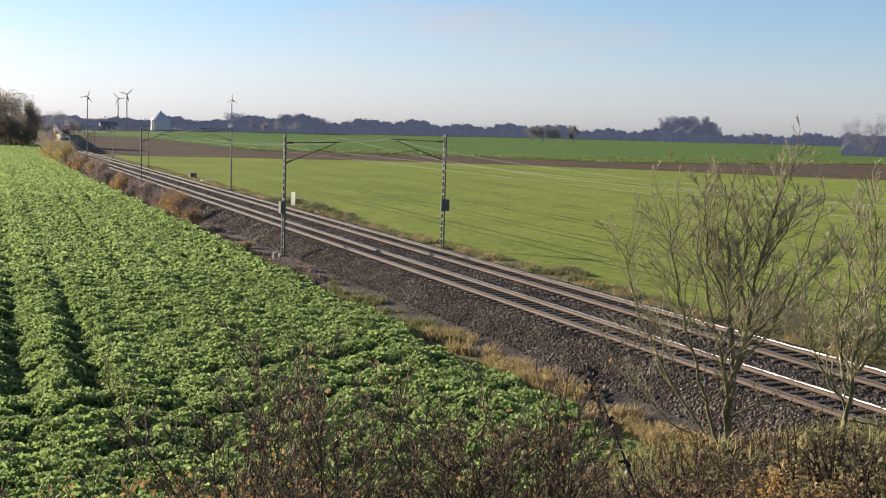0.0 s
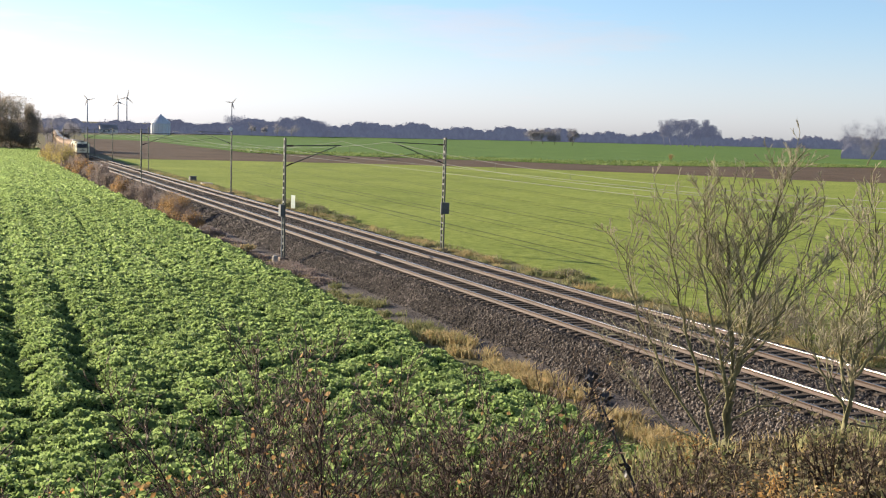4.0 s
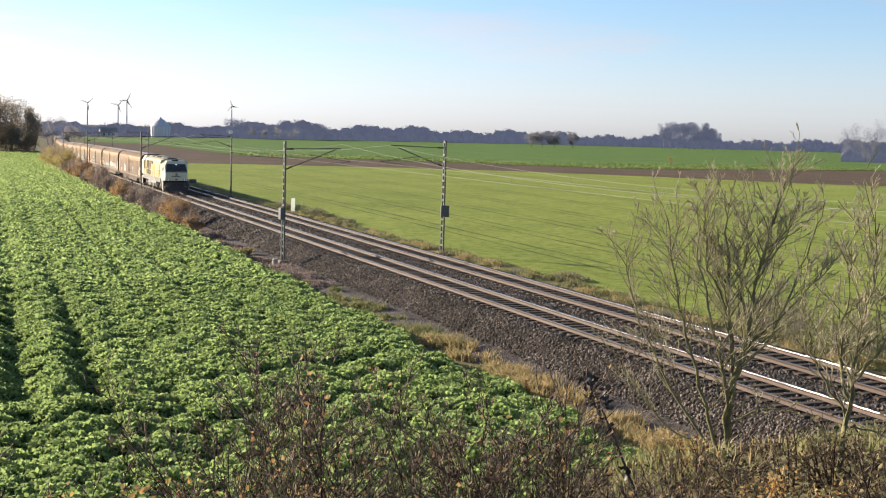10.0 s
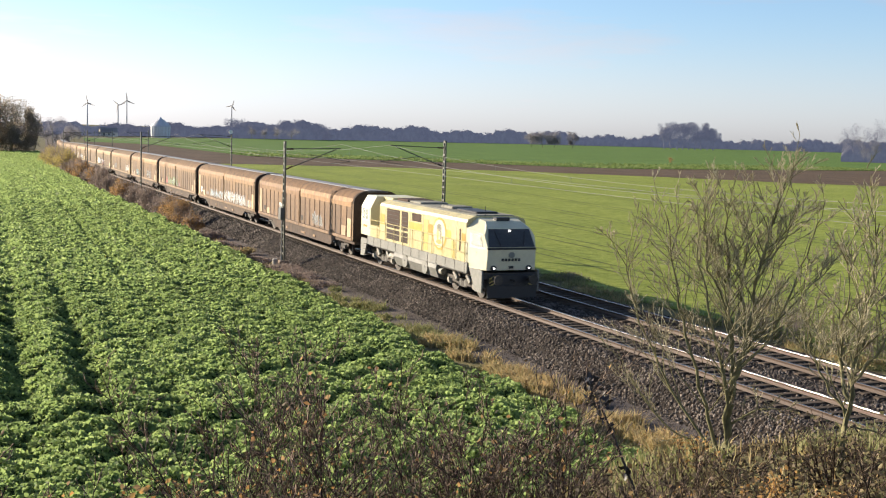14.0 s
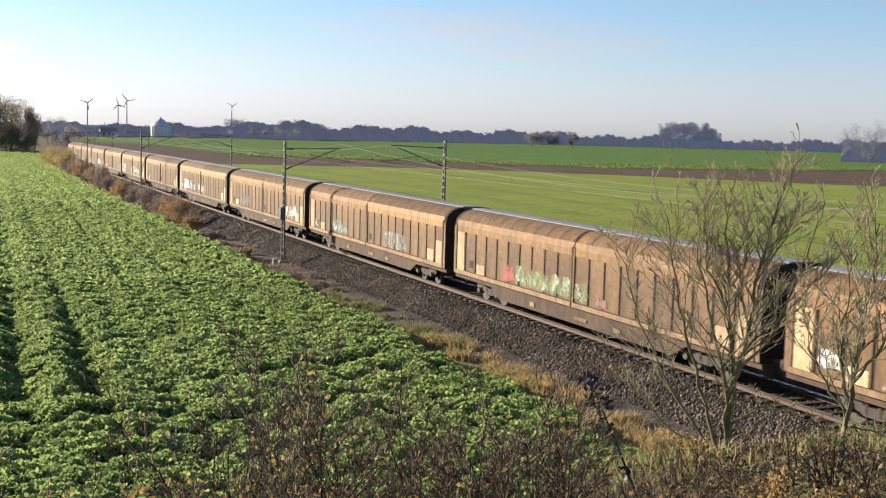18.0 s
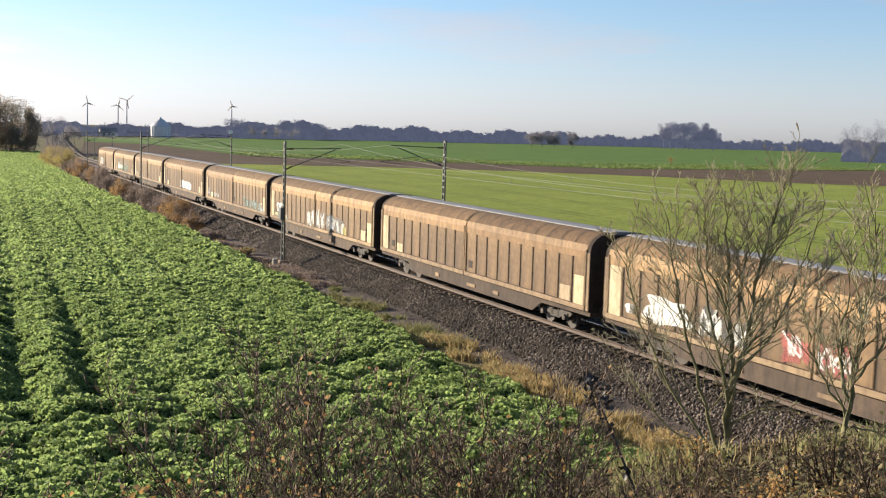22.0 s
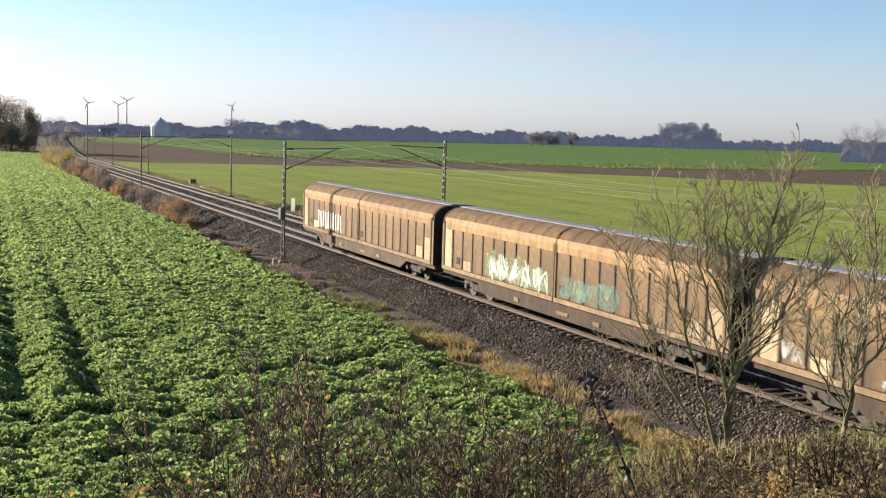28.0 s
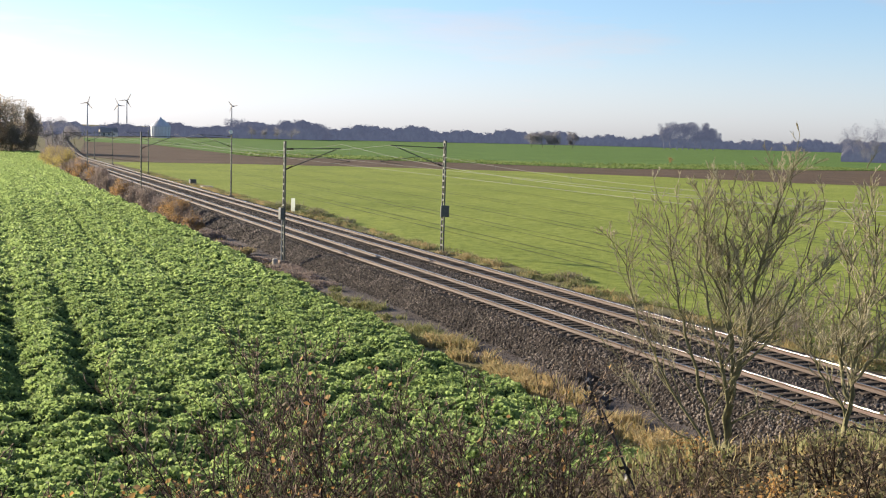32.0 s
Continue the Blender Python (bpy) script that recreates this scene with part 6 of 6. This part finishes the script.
def house(name, x, y, turn, w, d, h, ridge, label, wall=None):
    t = thing(name, pose(x, y, land(x, y), 0, 0, turn), label, "house", "farm buildings")
    bm = fresh()
    prism(bm, [(-w / 2, 0), (w / 2, 0), (w / 2, h), (0, ridge - 0.2), (-w / 2, h)], -d / 2, d / 2)
    part("wall", bm, wall or M_BRICKWALL, t)
    for s in (-1, 1):
        bm = fresh()
        vs = [bm.verts.new(p) for p in ((s * (w / 2 + 0.4), -d / 2 - 0.4, h - 0.2), (s * (w / 2 + 0.4), d / 2 + 0.4, h - 0.2), (0, d / 2 + 0.4, ridge), (0, -d / 2 - 0.4, ridge))]
        bm.faces.new(vs)
        bmesh.ops.solidify(bm, geom=bm.faces[:], thickness=0.2)
        part("roof", bm, M_TILE, t)
    for k in range(3):
        bm = fresh()
        block(bm, -w / 2 - 0.03, -w / 2 + 0.1, -d / 2 + d * (k + 0.6) / 3.4, -d / 2 + d * (k + 0.6) / 3.4 + 1.2, 1.0, 2.3)
        part("window", bm, M_GLASS, t)
    return t


for x, y, a in ((90, 893, 95), (259, 1053, 75)):
    house("farmhouse", x, y, a, 8, 12, 3.2, 6.5, "pale rendered farmhouse before the far trees")

# ---- small things beside the line ----
M_MARKER = leafy("white_plastic_board", ((0.84, 0.84, 0.82), (0.86, 0.86, 0.84)), 0.5, 0.7)
bm = fresh()
t = thing("marker_board", pose(8.0 + bend(112.5), 112.5, land(9, 112.5)), "white upright marker board beside the second track", "sign")
block(bm, -0.04, 0.04, -0.04, 0.04, -0.1, 0.3)
part("post", bm, M_MAST, t)
bm = fresh()
block(bm, -0.2, 0.2, -0.04, 0.02, 0.25, 1.55, 0.01)
part("board", bm, M_MARKER, t)
for x, y, w, h, m, name, label in ((9.0, 173, 0.9, 0.75, M_DARKBOX, "cable_cabinet", "low dark cable cabinet beside the second track"), (9.0, 162, 1.4, 0.3, M_CONCRETE, "concrete_slab", "pale concrete slab lying in the verge grass")):
    t = thing(name, pose(x + bend(y), y, land(x + bend(y), y)), label, "trackside box")
    bm = fresh()
    block(bm, -w / 2, w / 2, -w * 0.6, w * 0.6, -0.05, h, 0.04)
    part("body", bm, m, t)
    bm = fresh()
    block(bm, -w / 2 - 0.03, w / 2 + 0.03, -w * 0.62, w * 0.62, h + 0.002, h + 0.06, 0.02)
    part("lid", bm, m, t)
trough = tagged(new("cable_trough"), "pale concrete cable trough along the second track", "cable trough")
for k in range(16):
    y = 90 + k * 1.02
    bm = fresh()
    block(bm, 7.05 + bend(y), 7.5 + bend(y), y, y + 1.0, fall(y) - 0.98, fall(y) - 0.76, 0.015)
    part("trough_lid", bm, M_CONCRETE, trough)


def weed(x, y, height, seed):
    """A dead dark seed-bearing weed."""
    r = random.Random(seed)
    t = thing("dead_weed", pose(x, y, land(x, y)), "tall dead weed with dark seed heads", "weed")
    w = Wood(5)
    pts = [Vector((-0.74 * (k / 8) ** 1.5, 0.47 * (k / 8) ** 1.5 + 0.012 * math.sin(k * 1.3), height * k / 8)) for k in range(9)]
    w.limb(pts, [0.022 - 0.0016 * k for k in range(9)])
    w.mesh("stalk", M_BLACK, t)
    g = np.random.default_rng(seed)
    n = 420
    f = g.random(n) ** 0.5
    p = np.stack([-0.74 * f ** 1.5, 0.47 * f ** 1.5, height * f], 1) + g.normal(size=(n, 3)) * (0.02 + 0.05 * (f[:, None] > 0.9))
    p = p[(f > 0.9) | ((np.sin(f * 40) > 0.9) & (f > 0.4))]
    v, fa = leaf_cloud(p, 0.07 * g.uniform(0.5, 1.4, len(p)), seed, 1.0, 0.7)
    tagged(raw("seed_head", v, fa, M_BLACK, t), kind="stuff")


x, y = slope_spot(35.0, 11.0)
weed(x, y, 7.51 - 11.0 * 0.205 - land(x, y), 77)

# dead brambles round the mast's foot and along the path
for i, (x, y, w, h) in enumerate(((-4.6, 69.0, 2.6, 0.7), (-4.8, 65.5, 3.0, 0.8), (-4.5, 62.0, 2.2, 0.5), (-5.0, 73.5, 2.2, 0.6), (-5.2, 78.0, 2.5, 0.8), (-5.0, 84.0, 2.4, 0.7), (-4.9, 89.0, 2.6, 1.2))):
    hedge_bush(x, y, w, h * 0.8, M_DRYGRASS if i == 4 else M_GREYTWIG, 500 + i, "low dead brown bramble beside the cinder path")
for i, (x, y, w, h) in enumerate(((9.3, 118, 5.0, 1.0), (9.6, 109, 4.0, 0.9), (9.2, 100, 3.5, 0.7), (9.8, 60, 2.5, 0.6), (10.3, 44, 5.0, 1.7), (10.0, 40, 5.0, 1.9), (9.4, 35.5, 4.5, 1.9), (10.5, 31, 4.0, 1.6))):
    hedge_bush(x - bend(y), y, w, h, M_VERGEGRASS, 520 + i, "straw-coloured scrub at the grain field's edge")

# leaf litter and short grass on the slope
g = np.random.default_rng(91)
n = 26000
x = g.uniform(-17, -7.2, n)
y = g.uniform(5.5, 21, n)
p = np.stack([x, y, lands(x, y) + 0.03 + 0.05 * g.random(n)], 1)
v, f = leaf_cloud(p, 0.075 * g.uniform(0.5, 1.4, n), 91, 0.3, 0.7)
tagged(raw("leaf_litter", v, f, M_DARKLEAF), "brown fallen leaves on the slope", "leaf litter", kind="stuff")
n = 22000
x = g.uniform(-16, -5.0, n)
y = g.uniform(9, 27, n)
keep = np.sin(x * 1.1 + 1.3 * np.sin(y * 0.7)) + np.sin(y * 0.9 + x * 0.4) > 0.1
p = np.stack([x[keep], y[keep], lands(x[keep], y[keep])], 1)
v, f = blades(p, 0.3 * g.uniform(0.5, 1.4, len(p)), 94, 0.014)
tagged(raw("slope_grass", v, f, M_VERGEGRASS), "patches of green and straw-coloured grass on the slope", "grass", kind="stuff")
n = 6000
x = g.uniform(-24, -5.0, n)
y = g.uniform(6, 27, n)
p = np.stack([x, y, lands(x, y)], 1)
v, f = blades(p, 0.22 * g.uniform(0.5, 1.4, n), 92, 0.012)
tagged(raw("slope_grass", v, f, M_DRYGRASS), "rough half-dry grass on the slope", "grass", kind="stuff")
# coarse plants along the near edge of the green field
n = 14000
u = g.random(n)
q = np.array(along([(76.3, 410.3), (133, 380.4), (184, 340.4), (240, 352.4), (335, 378.4)], 200))
k = (u * 199).astype(int)
x, y = q[k, 0] + g.normal(size=n) * 2 + 3, q[k, 1] + np.abs(g.normal(size=n)) * 22 + 1
v, f = leaf_cloud(np.stack([x, y, lands(x, y) + 0.35], 1), 0.8 * g.uniform(0.5, 1.4, n), 93, 0.8, 0.6)
tagged(raw("field_edge_plants", v, f, M_BEETLEAF), "leafy plants along the green field's edge", "plants", kind="stuff")

# ---- sleepers ----
bm = fresh()
block(bm, -1.12, 1.12, -0.12, 0.12, -0.36, -0.19, 0.015)
sleeper_mesh = bpy.data.meshes.new("sleeper")
bm.to_mesh(sleeper_mesh)
bm.free()
sleeper_mesh.materials.append(M_SLEEPER)
for track, middle in zip(TRACKS, (0.0, FAR)):
    for k in range(280):
        y = 14.0 + k * 0.62
        ob = shared("sleeper", sleeper_mesh, track, (middle + bend(y), y, fall(y)))
        ob.rotation_euler = (0, 0, -(bend(y + 1) - bend(y - 1)) / 2)
rest_v, rest_f = [], []
for middle in (0.0, FAR):
    for k in range(260):
        y, b = 188.0 + k * 0.62, len(rest_v)
        for z in (-0.32, -0.155):
            rest_v += [(middle + bend(y) + sx * 1.28, y + sy * 0.12, fall(y) + z) for sx, sy in ((-1, -1), (1, -1), (1, 1), (-1, 1))]
        rest_f += [tuple(b + i for i in q) for q in ((0, 1, 5, 4), (1, 2, 6, 5), (2, 3, 7, 6), (3, 0, 4, 7), (4, 5, 6, 7))]
tagged(raw("far_sleepers", rest_v, rest_f, M_SLEEPER, TRACKS[0]), kind="stuff")


def place_train(y):
    """A pose on the near track, y along the line, turned with it."""
    a = (bend(y + 5) - bend(y - 5)) / 10
    c = (fall(y + 5) - fall(y - 5)) / 10
    return Matrix.Translation((bend(y), y, fall(y))) @ Euler((math.atan(c), 0, -math.atan(a))).to_matrix().to_4x4()


def motions():
    times = [i * 1.0 for i in range(33)]
    lead = 63.68 - 8 * WAGON + TRACK_SPEED * 23
    for i, ob in enumerate(wagons):
        walk(ob, [(t, place_train(lead + WAGON * (i + 0.5) - TRACK_SPEED * t)) for t in times])
    walk(loco, [(t, place_train(lead - 9.1 - TRACK_SPEED * t)) for t in times])
    turns = [i * 0.5 for i in range(65)]
    for rotor, speed, start, at in ROTORS:
        walk(rotor, [(t, Matrix.Translation(at) @ Euler((0, radians(start + speed * t), 0)).to_matrix().to_4x4()) for t in turns])


motions()
